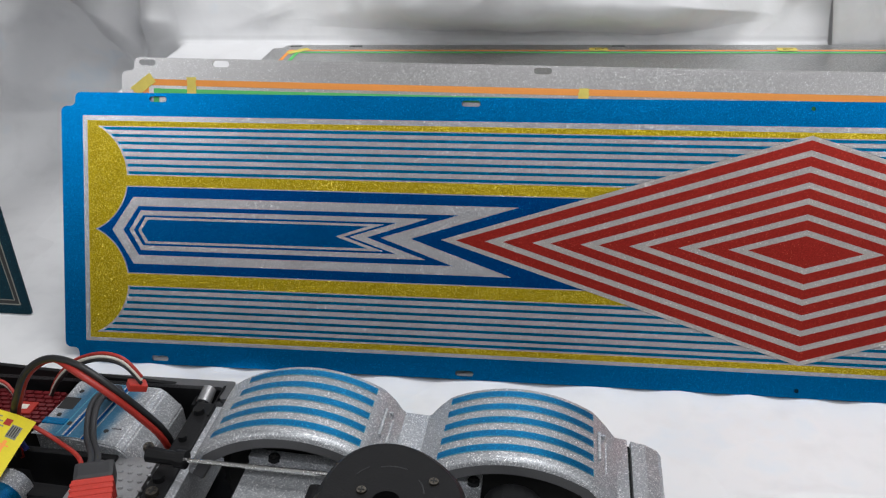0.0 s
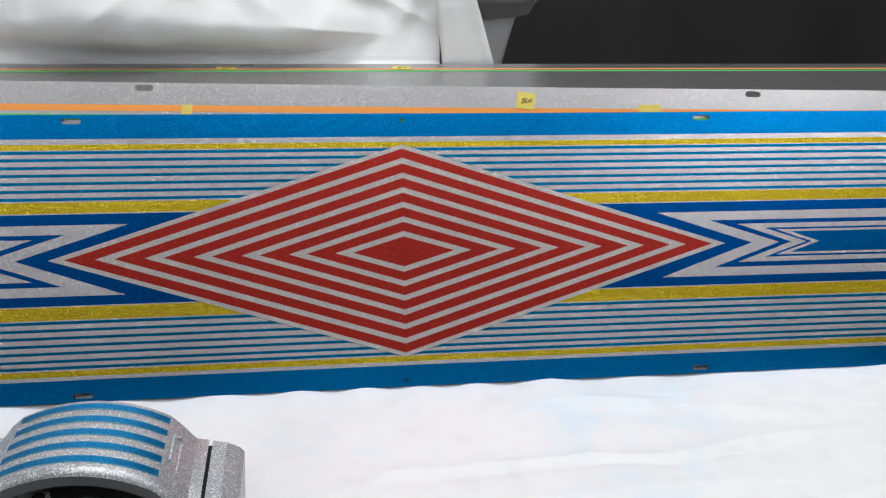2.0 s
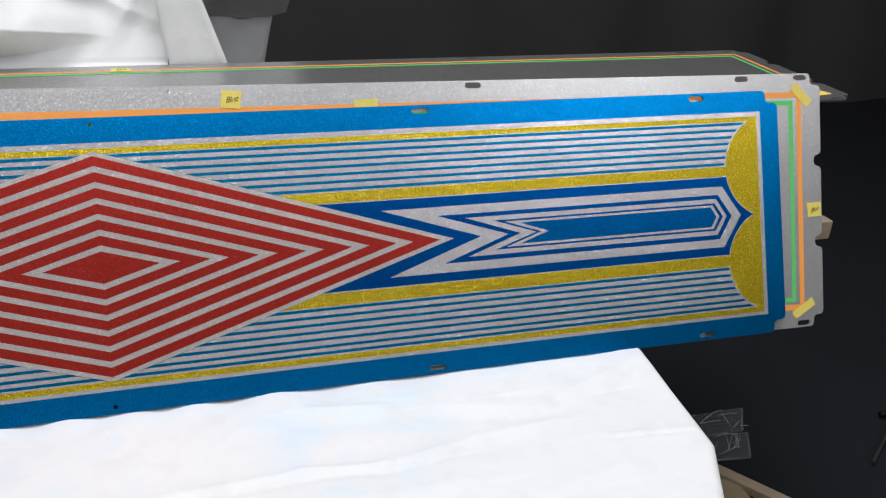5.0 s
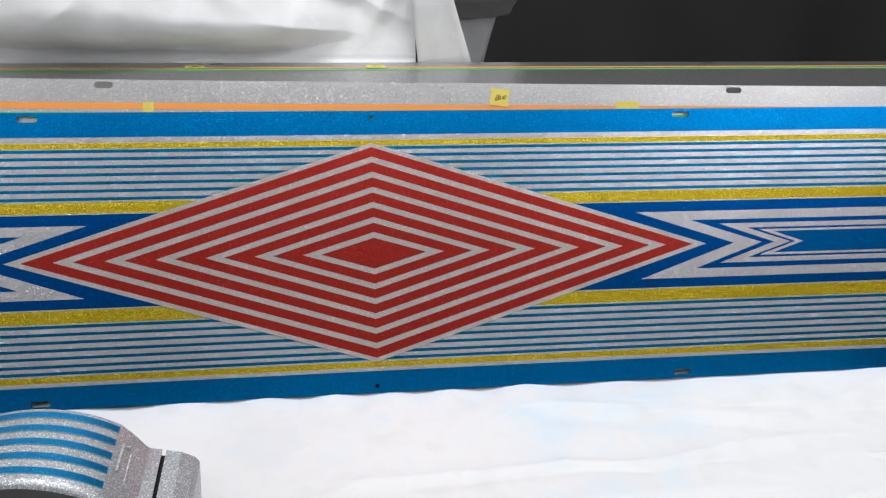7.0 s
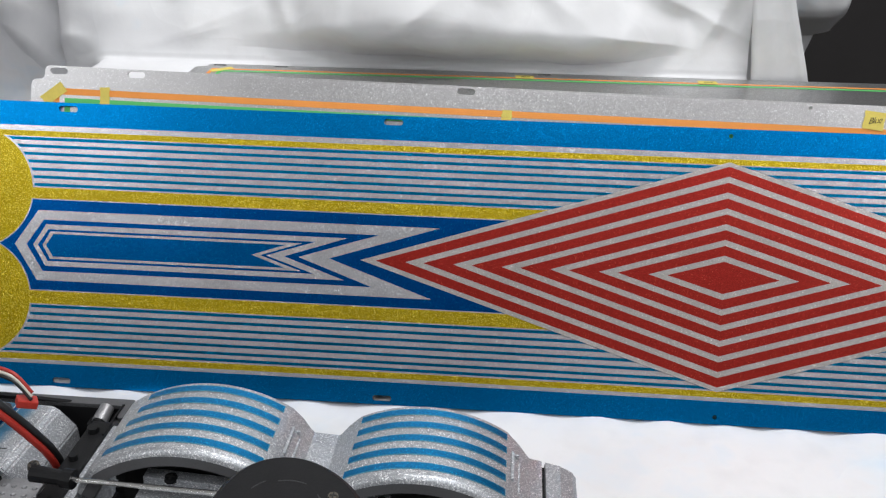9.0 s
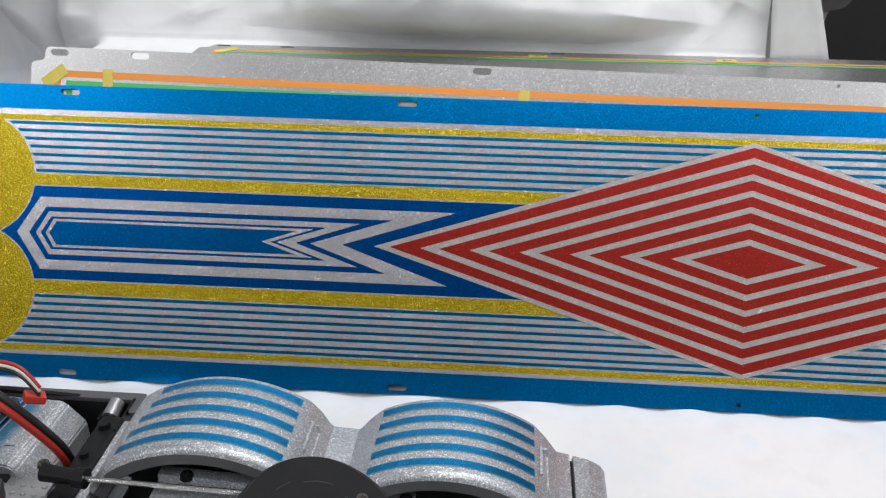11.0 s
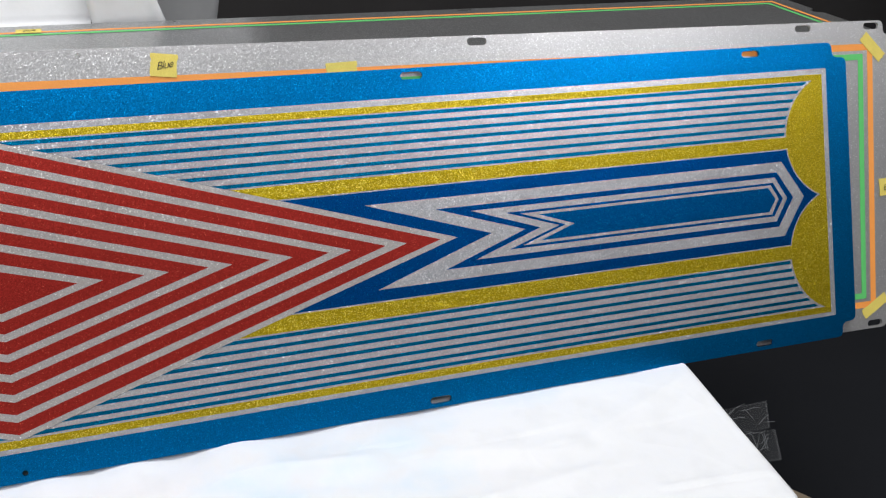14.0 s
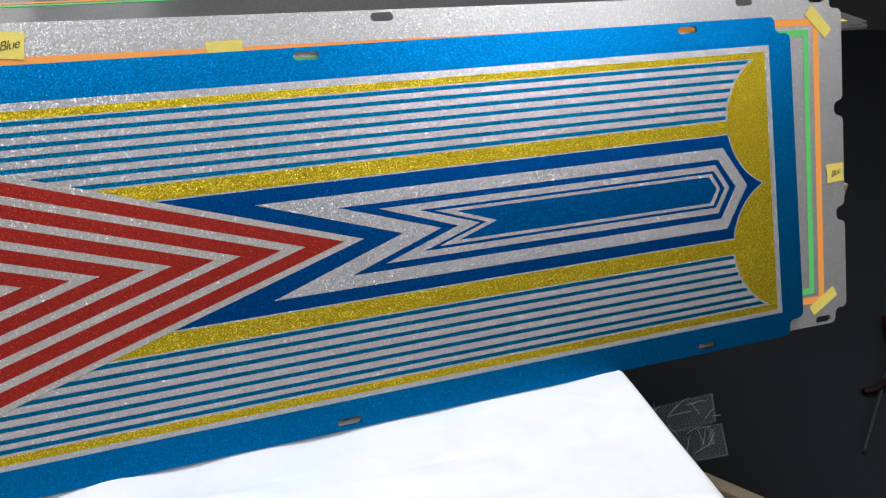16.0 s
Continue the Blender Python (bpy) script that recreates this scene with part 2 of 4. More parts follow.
def add_box(bm, x0, x1, y0, y1, z0, z1, bevel=0.0):
    r = bmesh.ops.create_cube(bm, size=1.0)
    vs = r["verts"]
    for v in vs:
        v.co = Vector(((x0 + x1) / 2 + v.co.x * (x1 - x0), (y0 + y1) / 2 + v.co.y * (y1 - y0), (z0 + z1) / 2 + v.co.z * (z1 - z0)))
    if bevel > 0:
        es = list({e for v in vs for e in v.link_edges})
        bmesh.ops.bevel(bm, geom=es, offset=bevel, segments=2, profile=0.7, affect="EDGES")


def box_mesh(x0, x1, y0, y1, z0, z1, bevel=0.0):
    bm = bmesh.new()
    add_box(bm, x0, x1, y0, y1, z0, z1, bevel)
    return bm


def add_rod(bm, a, b, r, n=16, r2=None):
    """A closed round bar from a to b."""
    a, b = Vector(a), Vector(b)
    q = (b - a).to_track_quat("Z", "Y").to_matrix()
    r2 = r if r2 is None else r2
    rings = []
    for p, rr in ((a, r), (b, r2)):
        rings.append([bm.verts.new(p + q @ Vector((math.cos(6.28319 * i / n) * rr, math.sin(6.28319 * i / n) * rr, 0))) for i in range(n)])
    for i in range(n):
        j = (i + 1) % n
        bm.faces.new((rings[0][i], rings[0][j], rings[1][j], rings[1][i]))
    bm.faces.new(rings[0][::-1])
    bm.faces.new(rings[1])


def rod_mesh(a, b, r, n=16, r2=None):
    bm = bmesh.new()
    add_rod(bm, a, b, r, n, r2)
    return bm


def glide(pts, per=6):
    """Points along a smooth line through pts."""
    pts = [Vector(p) for p in pts]
    out = []
    for i in range(len(pts) - 1):
        p0, p1, p2, p3 = pts[max(i - 1, 0)], pts[i], pts[i + 1], pts[min(i + 2, len(pts) - 1)]
        for k in range(per):
            t = k / per
            out.append(0.5 * ((2 * p1) + (p2 - p0) * t + (2 * p0 - 5 * p1 + 4 * p2 - p3) * t * t + (3 * p1 - p0 - 3 * p2 + p3) * t ** 3))
    out.append(pts[-1])
    return out


def tube_mesh(pts, r, n=10, flat=1.0):
    bm = bmesh.new()
    line = glide(pts)
    rings = []
    side = Vector((0, 0, 1))
    for i, p in enumerate(line):
        d = (line[min(i + 1, len(line) - 1)] - line[max(i - 1, 0)]).normalized()
        u = d.cross(side)
        u = u.normalized() if u.length > 1e-4 else Vector((1, 0, 0))
        w = u.cross(d)
        rings.append([bm.verts.new(p + u * math.cos(6.28319 * k / n) * r + w * math.sin(6.28319 * k / n) * r * flat) for k in range(n)])
    for a, b in zip(rings, rings[1:]):
        for k in range(n):
            j = (k + 1) % n
            bm.faces.new((a[k], b[k], b[j], a[j]))
    bm.faces.new(rings[0])
    bm.faces.new(rings[-1][::-1])
    bmesh.ops.recalc_face_normals(bm, faces=bm.faces[:])
    return bm


def rounded(pts, r, n=4):
    """A closed outline with its corners rounded by r."""
    out = []
    m = len(pts)
    for i in range(m):
        a, b, c = (Vector(pts[(i + k) % m]) for k in (-1, 0, 1))
        d1, d2 = (a - b), (c - b)
        rr = min(r, d1.length * 0.45, d2.length * 0.45)
        p, q = b + d1.normalized() * rr, b + d2.normalized() * rr
        for k in range(n + 1):
            t = k / n
            out.append(tuple(p * (1 - t) ** 2 + b * 2 * t * (1 - t) + q * t * t))
    return out


def flat(pts, y):
    """A flat painted area in the plane of a panel, facing its front."""
    bm = bmesh.new()
    f = bm.faces.new([bm.verts.new((u, y, v)) for u, v in pts])
    f.normal_update()
    if f.normal.y > 0:
        f.normal_flip()
    return bm


def plate(outline, holes, thick, y=0.0):
    """A sheet with real holes: its front at y, its back thick behind it."""
    bm = bmesh.new()
    loops = []
    for pts in [outline] + holes:
        vs = [bm.verts.new((u, y, v)) for u, v in pts]
        loops.append(vs)
        for i in range(len(vs)):
            bm.edges.new((vs[i], vs[(i + 1) % len(vs)]))
    bmesh.ops.triangle_fill(bm, use_beauty=True, use_dissolve=False, edges=bm.edges[:], normal=(0, -1, 0))
    front = bm.faces[:]
    back = {v: bm.verts.new(v.co + Vector((0, thick, 0))) for l in loops for v in l}
    for f in front:
        bm.faces.new([back[v] for v in reversed(f.verts)])
    for l in loops:
        for i in range(len(l)):
            a, b = l[i], l[(i + 1) % len(l)]
            bm.faces.new((a, b, back[b], back[a]))
    bmesh.ops.recalc_face_normals(bm, faces=bm.faces[:])
    return bm


BOW, HALF = 0.010, 0.473


def bow(u):
    """How far a long leaning sheet sags back at u: a curve in short straight steps."""
    step = HALF / 16
    k = math.floor(u / step)
    a, b = (1 - (min(abs(j * step), 0.5) / HALF) ** 2 for j in (k, k + 1))
    return BOW * (a + (b - a) * (u / step - k))


def bent(name, bm, mat, parent, label=""):
    """A piece of a bowed sheet: cut at even steps and laid on the curve."""
    lo, hi = min(v.co.x for v in bm.verts), max(v.co.x for v in bm.verts)
    for k in range(-16, 17):
        u = k * HALF / 16
        if lo + 1e-5 < u < hi - 1e-5:
            bmesh.ops.bisect_plane(bm, geom=bm.verts[:] + bm.edges[:] + bm.faces[:], dist=1e-7, plane_co=(u, 0, 0), plane_no=(1, 0, 0))
    for v in bm.verts:
        v.co.y += bow(v.co.x)
    return part(name, bm, mat, parent, label)


def slot(u, v, w, h, n=6):
    """A long hole with round ends."""
    r = h / 2
    out = []
    for s, a0 in ((1, -math.pi / 2), (-1, math.pi / 2)):
        for k in range(n + 1):
            a = a0 + math.pi * k / n
            out.append((u + s * (w / 2 - r) + r * math.cos(a), v + r * math.sin(a)))
    return out


def ring(u, v, r, n=12):
    return [(u + r * math.cos(6.28319 * k / n), v + r * math.sin(6.28319 * k / n)) for k in range(n)]


def mirrored(pts, su, sv):
    out = [(u * su, v * sv) for u, v in pts]
    return out if su * sv > 0 else out[::-1]


# ---- the place: room, bench, table ----
# unseen shell, added so that its pale sides bounce the lamps' light
def room():
    def slab(name, label, x0, x1, y0, y1, z0, z1, mat):
        tagged(part(name, box_mesh(x0, x1, y0, y1, z0, z1), mat), label, "wall" if "wall" in name else name, kind="structure")
    slab("floor", "plain grey floor of the added room", -2.2, 2.2, -2.4, 1.7, -0.1, 0.0, WALL)
    slab("ceiling", "plain pale unseen ceiling, added for bounced light", -2.2, 2.2, -2.4, 1.7, 2.6, 2.7, WALL)
    slab("wall_west", "plain pale unseen wall, added for bounced light", -2.3, -2.2, -2.4, 1.7, 0, 2.6, WALL)
    slab("wall_east", "plain dark unseen wall, closing the added room", 2.2, 2.3, -2.4, 1.7, 0, 2.6, BLACK_CLOTH)
    slab("wall_south", "plain pale unseen wall, added for bounced light", -2.2, 2.2, -2.5, -2.4, 0, 2.6, WALL)
    slab("wall_north", "plain dark unseen wall, closing the added room", -2.2, 2.2, 1.7, 1.8, 0, 2.6, BLACK_CLOTH)


room()


def soft(a, b, x):
    t = min(max((x - a) / (b - a), 0), 1)
    return t * t * (3 - 2 * t)


def along(ctrl, n):
    """n points at even steps of index along a smooth profile."""
    pts = glide([(0, y, z) for y, z in ctrl], 8)
    out = []
    for i in range(n):
        f = i / (n - 1) * (len(pts) - 1)
        k = min(int(f), len(pts) - 2)
        p = pts[k].lerp(pts[k + 1], f - k)
        out.append((p.y, p.z))
    return out


LOW = [(-0.62, .74), (-.42, .74), (-.25, .74), (-.215, .74), (-.185, .74), (-.16, .74), (-.14, .74), (-.12, .74), (-.1, .74), (-.08, .74), (-.06, .74), (-.045, .74), (-.03, .74), (0.05, .74), (.11, .740), (.17, .742), (.22, .748), (.26, .766), (.285, .80), (.291, .825), (.297, .85), (.299, .865), (.301, .88), (.305, .90), (.309, .93), (.315, .96), (.3168, .970), (.3192, .985), (.3235, 1.01), (.33, 1.05), (.35, 1.25), (.37, 1.7)]
HIGH = [(-0.62, .74), (-.42, .74), (-.25, .74), (-.215, .74), (-.185, .74), (-.16, .74), (-.14, .74), (-.12, .74), (-.1, .74), (-.08, .74), (-.06, .74), (-.045, .74), (-.03, .74), (.048, .741), (.056, .80), (.06, .872), (.068, .8845), (.15, .8855), (.205, .8858), (.216, .8868), (.2185, .892), (.221, .898), (.224, .905), (.2265, .913), (.229, .922), (.232, .93), (.2352, .940), (.2400, .955), (.2470, .977), (.2560, 1.01), (.29, 1.2), (.33, 1.7)]


def edge_x(y):
    """Where the table's paper turns down on its open side."""
    if y > -0.0337:
        return 0.3480
    if y > -0.1386:
        return 0.3480 - 0.080 * (-0.0337 - y)
    return 0.3396 - 0.48 * min(-0.1386 - y, 0.1114)


def ripple(x, y):
    """The paper's slow waves, creases and the lumps beside the panels."""
    h = 0.0016 * noise.noise(Vector((x * 9, y * 7, 1.3))) + 0.0007 * noise.noise(Vector((x * 31, y * 26, 4.1)))
    h += (0.0012 * math.sin(x * 128 + 2.2 * math.sin(x * 19)) + 0.0012 * noise.noise(Vector((x * 24, 0, 6))) - 0.0011) * math.exp(-((y + 0.028) / 0.018) ** 2) * soft(.27, .17, x)
    for (ax, ay, bx, by, w, a) in ((-.02, -.112, .0433, -.109, .004, .0024), (.0433, -.109, .1015, -.1067, .0035, .0030), (.1015, -.1067, .1472, -.111, .003, .0034), (.1472, -.111, .2062, -.098, .004, .0030),
                                   (.2062, -.098, .262, -.0935, .006, .0022), (.2653, -.0724, .3471, -.0406, .008, .0018), (.285, -.1180, .306, -.1195, .0014, .0022), (.306, -.1195, .322, -.1215, .0011, .0026), (.322, -.1215, .3420, -.1232, .0013, .0018),
                                   (.112, -.048, .155, -.055, .007, .0040), (.19, -.06, .255, -.078, .006, .0022), (-.06, -.13, .0, -.105, .005, .0018), (.02, -.17, .16, -.20, .006, .0028), (.06, -.14, .19, -.135, .010, .0022), (.21, -.16, .28, -.145, .005, .0016)):
        dx, dy = bx - ax, by - ay
        t = min(max(((x - ax) * dx + (y - ay) * dy) / (dx * dx + dy * dy), 0), 1)
        q = math.hypot(x - ax - dx * t, y - ay - dy * t)
        if q < 8 * w:
            h += 0.55 * a * (math.exp(-q / w) - 0.55 * math.exp(-((q - 2.2 * w) / w) ** 2) * (y < ay))
    h -= 0.42 * bow(max(-HALF, min(x, HALF))) * soft(-0.17, -0.045, y)
    h += 0.0010 * soft(-.05, -.09, x) * soft(-.125, -.155, y)
    h += 0.007 * math.exp(-((x + 0.352) / 0.02) ** 2 - ((y + 0.052) / 0.012) ** 2)
    h += 0.004 * math.exp(-((x + 0.295) / 0.018) ** 2 - ((y + 0.050) / 0.012) ** 2)
    return h


def paper_sweep():
    """One long sheet of white paper: over the table, over the raised block, and up as a backdrop."""
    nr, nc, nd = 400, 400, 14
    low, high = along(LOW, nr), along(HIGH, nr)
    top_row = max(i for i, (y, z) in enumerate(high) if y < 0.175)
    bm = bmesh.new()
    grid = []
    for c in range(nc + nd):
        col = []
        s = min(c / (nc - 1), 1.0)
        s = s * 1.2 if s < 0.5 else 0.6 + (s - 0.5) * 0.8
        for r in range(nr):
            k0, k1 = soft(-0.512, -0.462, -1.05 + s * 1.4), soft(-0.555, -0.495, -1.05 + s * 1.4)
            k = k0 + (k1 - k0) * soft(0.205, 0.224, high[r][0])
            y, z = (low[r][0] * (1 - k) + high[r][0] * k, low[r][1] * (1 - k) + high[r][1] * k)
            x = -1.05 + s * (edge_x(y) + 1.05)
            if c >= nc:
                d = (c - nc + 1) / nd
                a = min(d * 3, 1) * math.pi / 2
                x += 0.007 * math.sin(a)
                z -= 0.007 * (1 - math.cos(a)) + max(d - 0.333, 0) * 0.40
                x -= 0.02 * max(d - 0.333, 0) * (1 + 0.5 * math.sin(y * 30))
            up = soft(0.885, 0.93, z) if k > 0.5 else soft(0.76, 0.86, z)
            if y < 0.05 and z < 0.80:
                z += ripple(x, y) * (1 if c < nc else 0.5)
            if y > 0.06:
                w = 0.010 * noise.noise(Vector((x * 5 + 3, z * 6, 0.2))) + 0.004 * noise.noise(Vector((x * 14, z * 12 + x * 5, 7.7)))
                w += 0.0015 * noise.noise(Vector((x * 45, z * 40, 2.2)))
                y += w * up
                # the long belly that hangs over the raised block, with a sharp crease under it
                a = soft(-0.365, -0.20, x) * (1 - 0.35 * soft(-0.20, -0.10, x) - 0.65 * soft(-0.10, 0.005, x))
                zc = 0.892 + 0.010 * (1 - a) + 0.003 * math.sin(x * 23) + 0.002 * noise.noise(Vector((x * 30, 0, 9)))
                zm = zc + 0.010 + 0.034 * a
                f = 0 if z < zc else math.sin((z - zc) / (zm - zc) * math.pi / 2) if z < zm else math.exp(-((z - zm) / 0.065) ** 2)
                y -= 0.072 * a * f * (1 + 0.22 * noise.noise(Vector((x * 13, z * 10, 3))))
                for k, (sx, sz, amp) in enumerate(((7, 5, 0.006), (15, 11, 0.003))):
                    q = abs(noise.noise(Vector((x * sx + 2 * z, z * sz - 1.5 * x, 11 + k))))
                    y -= amp * max(0, 1 - 22 * q * q) ** 2 * up
                # at the far end the sheet laps over a second bay that lies deeper and then swings forward
                fold = -0.530 + 0.10 * (z - 0.87)
                side = soft(fold + 0.001, fold - 0.010, x)
                y += 0.040 * side * math.exp(-((x - fold + 0.018) / 0.050) ** 2) * soft(0.80, 0.84, z)
                y -= min(max(z - 0.80, 0), 0.15) * side * (0.40 + 0.80 * math.exp(-((x - fold) / 0.06) ** 2))
                y -= 0.030 * math.exp(-((x + 0.66 - 0.5 * (z - 0.85)) / 0.030) ** 2) * up
                for fx, fz, ux, uz, ln, amp in ((-.02, .945, .10, -.045, .060, .0060), (-.22, .925, .06, .045, .050, .0045), (-.10, .99, .12, .02, .07, .006), (-.33, .96, .05, -.10, .06, .006), (.02, .925, .03, .06, .04, .005), (-.42, .90, .08, .03, .07, .005), (-.035, .915, .06, -.012, .030, .010), (-.395, .905, .04, .012, .022, .008), (-.13, .965, .07, -.05, .05, .006)):
                    q = Vector((ux, uz)).normalized()
                    s1, s2 = (x - fx) * q.x + (z - fz) * q.y, (z - fz) * q.x - (x - fx) * q.y
                    y -= 0.8 * amp * math.exp(-(s1 / ln) ** 2) * (math.exp(-abs(s2) / 0.006) - 0.5 * math.exp(-((s2 + 0.012) / 0.007) ** 2)) * up
            col.append(bm.verts.new((x, y, z)))
        grid.append(col)
    for c in range(len(grid) - 1):
        for r in range(nr - 1):
            x = grid[c][r].co.x
            if x > 0.0475 and r > top_row:
                continue
            if c >= nc and high[r][0] > 0.05:
                continue
            bm.faces.new((grid[c][r], grid[c + 1][r], grid[c + 1][r + 1], grid[c][r + 1]))
    loose = [v for v in bm.verts if not v.link_faces]
    bmesh.ops.delete(bm, geom=loose, context="VERTS")
    ob = part("paper_sweep", bm, PAPER, smooth=True)
    return tagged(ob, "creased white paper sheet over the table, rising as a backdrop", "paper backdrop", kind="structure")


paper_sweep()


def hanging_sheet(name, label, corners, nx, nz, wave, seed):
    """A loose sheet between four corners, softly buckled, 0.4 mm thick."""
    a, b, c, d = (Vector(p) for p in corners)
    nrm = (b - a).cross(d - a).normalized()
    bm = bmesh.new()
    g = []
    for i in range(nx + 1):
        row = []
        for j in range(nz + 1):
            s, t = i / nx, j / nz
            p = a.lerp(b, s).lerp(d.lerp(c, s), t)
            p += nrm * wave * (noise.noise(Vector((s * 2.2 + seed, t * 3.1, seed))) + 0.3 * noise.noise(Vector((s * 7 + seed, t * 9, seed))))
            row.append(bm.verts.new(p))
        g.append(row)
    for i in range(nx):
        for j in range(nz):
            bm.faces.new((g[i][j], g[i + 1][j], g[i + 1][j + 1], g[i][j + 1]))
    ob = part(name, bm, PAPER, smooth=True)
    m = ob.modifiers.new("thickness", "SOLIDIFY")
    m.thickness = 0.0006
    return tagged(ob, label, "paper sheet")


hanging_sheet("paper_flap", "white paper flap folded up at the end of the backdrop",
              [(.0520, .2085, .866), (.100, .213, .866), (.0415, .205, 1.04), (.0275, .200, 1.04)], 8, 20, 0.003, 2.0)
hanging_sheet("paper_return", "shaded white paper end behind the folded flap",
              [(.080, .425, .80), (.138, .425, .80), (.170, .370, 1.0), (.070, .370, 1.0)], 14, 24, 0.005, 5.0)


def paper_roll():
    """The far end of the backdrop sheet, rolled over so that its lower lip curls back under."""
    prof = glide([(0, y, z) for y, z in ((.235, 1.16), (.300, 1.13), (.360, 1.06), (.374, .98), (.369, .925), (.372, .909), (.384, .899), (.395, .891), (.404, .884))], 8)
    bm = bmesh.new()
    n = 24
    g = []
    for i in range(n + 1):
        s = i / n
        row = []
        for p in prof:
            low = soft(.95, .88, p.z)
            x = .066 - .046 * soft(1.05, 1.12, p.z) + s * (.103 + .010 * soft(.92, 1.10, p.z) - .004 * low)
            w = .006 * noise.noise(Vector((x * 22, p.z * 16, 3.3))) + .002 * noise.noise(Vector((x * 70, p.z * 60, 1.7)))
            row.append(bm.verts.new((x, p.y + w - .006 * math.sin(s * 3.1), p.z + low * (.010 * s - .005 + .003 * math.sin(s * 6)))))
        g.append(row)
    for i in range(n):
        for j in range(len(prof) - 1):
            bm.faces.new((g[i][j], g[i + 1][j], g[i + 1][j + 1], g[i][j + 1]))
    ob = part("paper_roll", bm, PAPER, smooth=True)
    m = ob.modifiers.new("thickness", "SOLIDIFY")
    m.thickness = 0.0006
    return tagged(ob, "white paper end curled over behind the folded flap", "paper sheet")


paper_roll()


def table():
    t = thing("table", pose(0, 0, 0), "low work table wholly covered by white paper", "table")
    part("tabletop", box_mesh(-1.0, 0.28, -0.58, 0.22, 0.705, 0.732, 0.003), WOOD, t)
    for x in (-0.94, 0.22):
        for y in (-0.52, 0.16):
            part("leg", box_mesh(x - 0.025, x + 0.025, y - 0.025, y + 0.025, 0.0, 0.705, 0.002), WOOD, t)


table()


def bench():
    b = thing("bench", pose(0, 0, 0), "low bench under a black cloth beside the table", "bench")
    bm = bmesh.new()
    g = []
    for i in range(60):
        row = []
        for j in range(60):
            x, y = 0.42 + i * 0.03, -1.2 + j * 0.048
            row.append(bm.verts.new((x, y, 0.452 + 0.003 * noise.noise(Vector((x * 6, y * 6, 0))))))
        g.append(row)
    for i in range(59):
        for j in range(59):
            bm.faces.new((g[i][j], g[i + 1][j], g[i + 1][j + 1], g[i][j + 1]))
    part("cloth", bm, BENCH_CLOTH, b, "dull black cloth", smooth=True)
    part("body", box_mesh(0.44, 2.15, -1.15, 1.6, 0.0, 0.445), BENCH_CLOTH, b)


bench()


def curtain():
    """A black cloth hung behind everything, in slow folds."""
    bm = bmesh.new()
    g = []
    for i in range(140):
        x = -2.1 + i * 0.0305
        y = 1.35 + 0.012 * math.sin(x * 17) + 0.008 * noise.noise(Vector((x * 7, 0, 3)))
        g.append([bm.verts.new((x, y + 0.01 * noise.noise(Vector((x * 3, z * 2, 1))), z)) for z in (0.0, 0.3, 0.6, 0.9, 1.3, 1.8, 2.4)])
    for a, b in zip(g, g[1:]):
        for j in range(6):
            bm.faces.new((a[j], b[j], b[j + 1], a[j + 1]))
    tagged(part("backdrop", bm, BLACK_CLOTH, smooth=True), "dull black cloth hung as a dark background", "curtain", kind="structure")


curtain()

# ---- the painted panel ----
LEAN_BACK = pose(0, 0, 0.822, -23.5, 0, 0)
STEP = 0.00004
ARC_U, ARC_V, ARC_R = 0.4661, 0.0345, 0.0378


def arc_u(v, gap=0.0):
    """Half width at height v where the round gold end begins."""
    d = abs(abs(v) - ARC_V)
    return ARC_U - math.sqrt(max((ARC_R + gap) ** 2 - d * d, 0))


def diamond(u, v):
    return [(-u, 0), (0, -v), (u, 0), (0, v)]


def panel_outline(w, h, tab_w, tab_h, cuts=()):
    """A sheet with its four corners stepped in; cuts: heights of round notches in its ends."""
    def half(s):
        side = [(w, -tab_h)]
        for v, hv in (cuts if s > 0 else ()):
            side += [(w, v - hv), (w - 0.0062, v - hv * 0.7), (w - 0.0062, v + hv * 0.7), (w, v + hv)]
        return side + [(w, tab_h)]
    pts = [(-tab_w, -h), (tab_w, -h), (tab_w, -tab_h)] + half(1) + [(tab_w, tab_h), (tab_w, h), (-tab_w, h), (-tab_w, tab_h), (-w, tab_h), (-w, -tab_h), (-tab_w, -tab_h)]
    return rounded(pts, 0.0045)


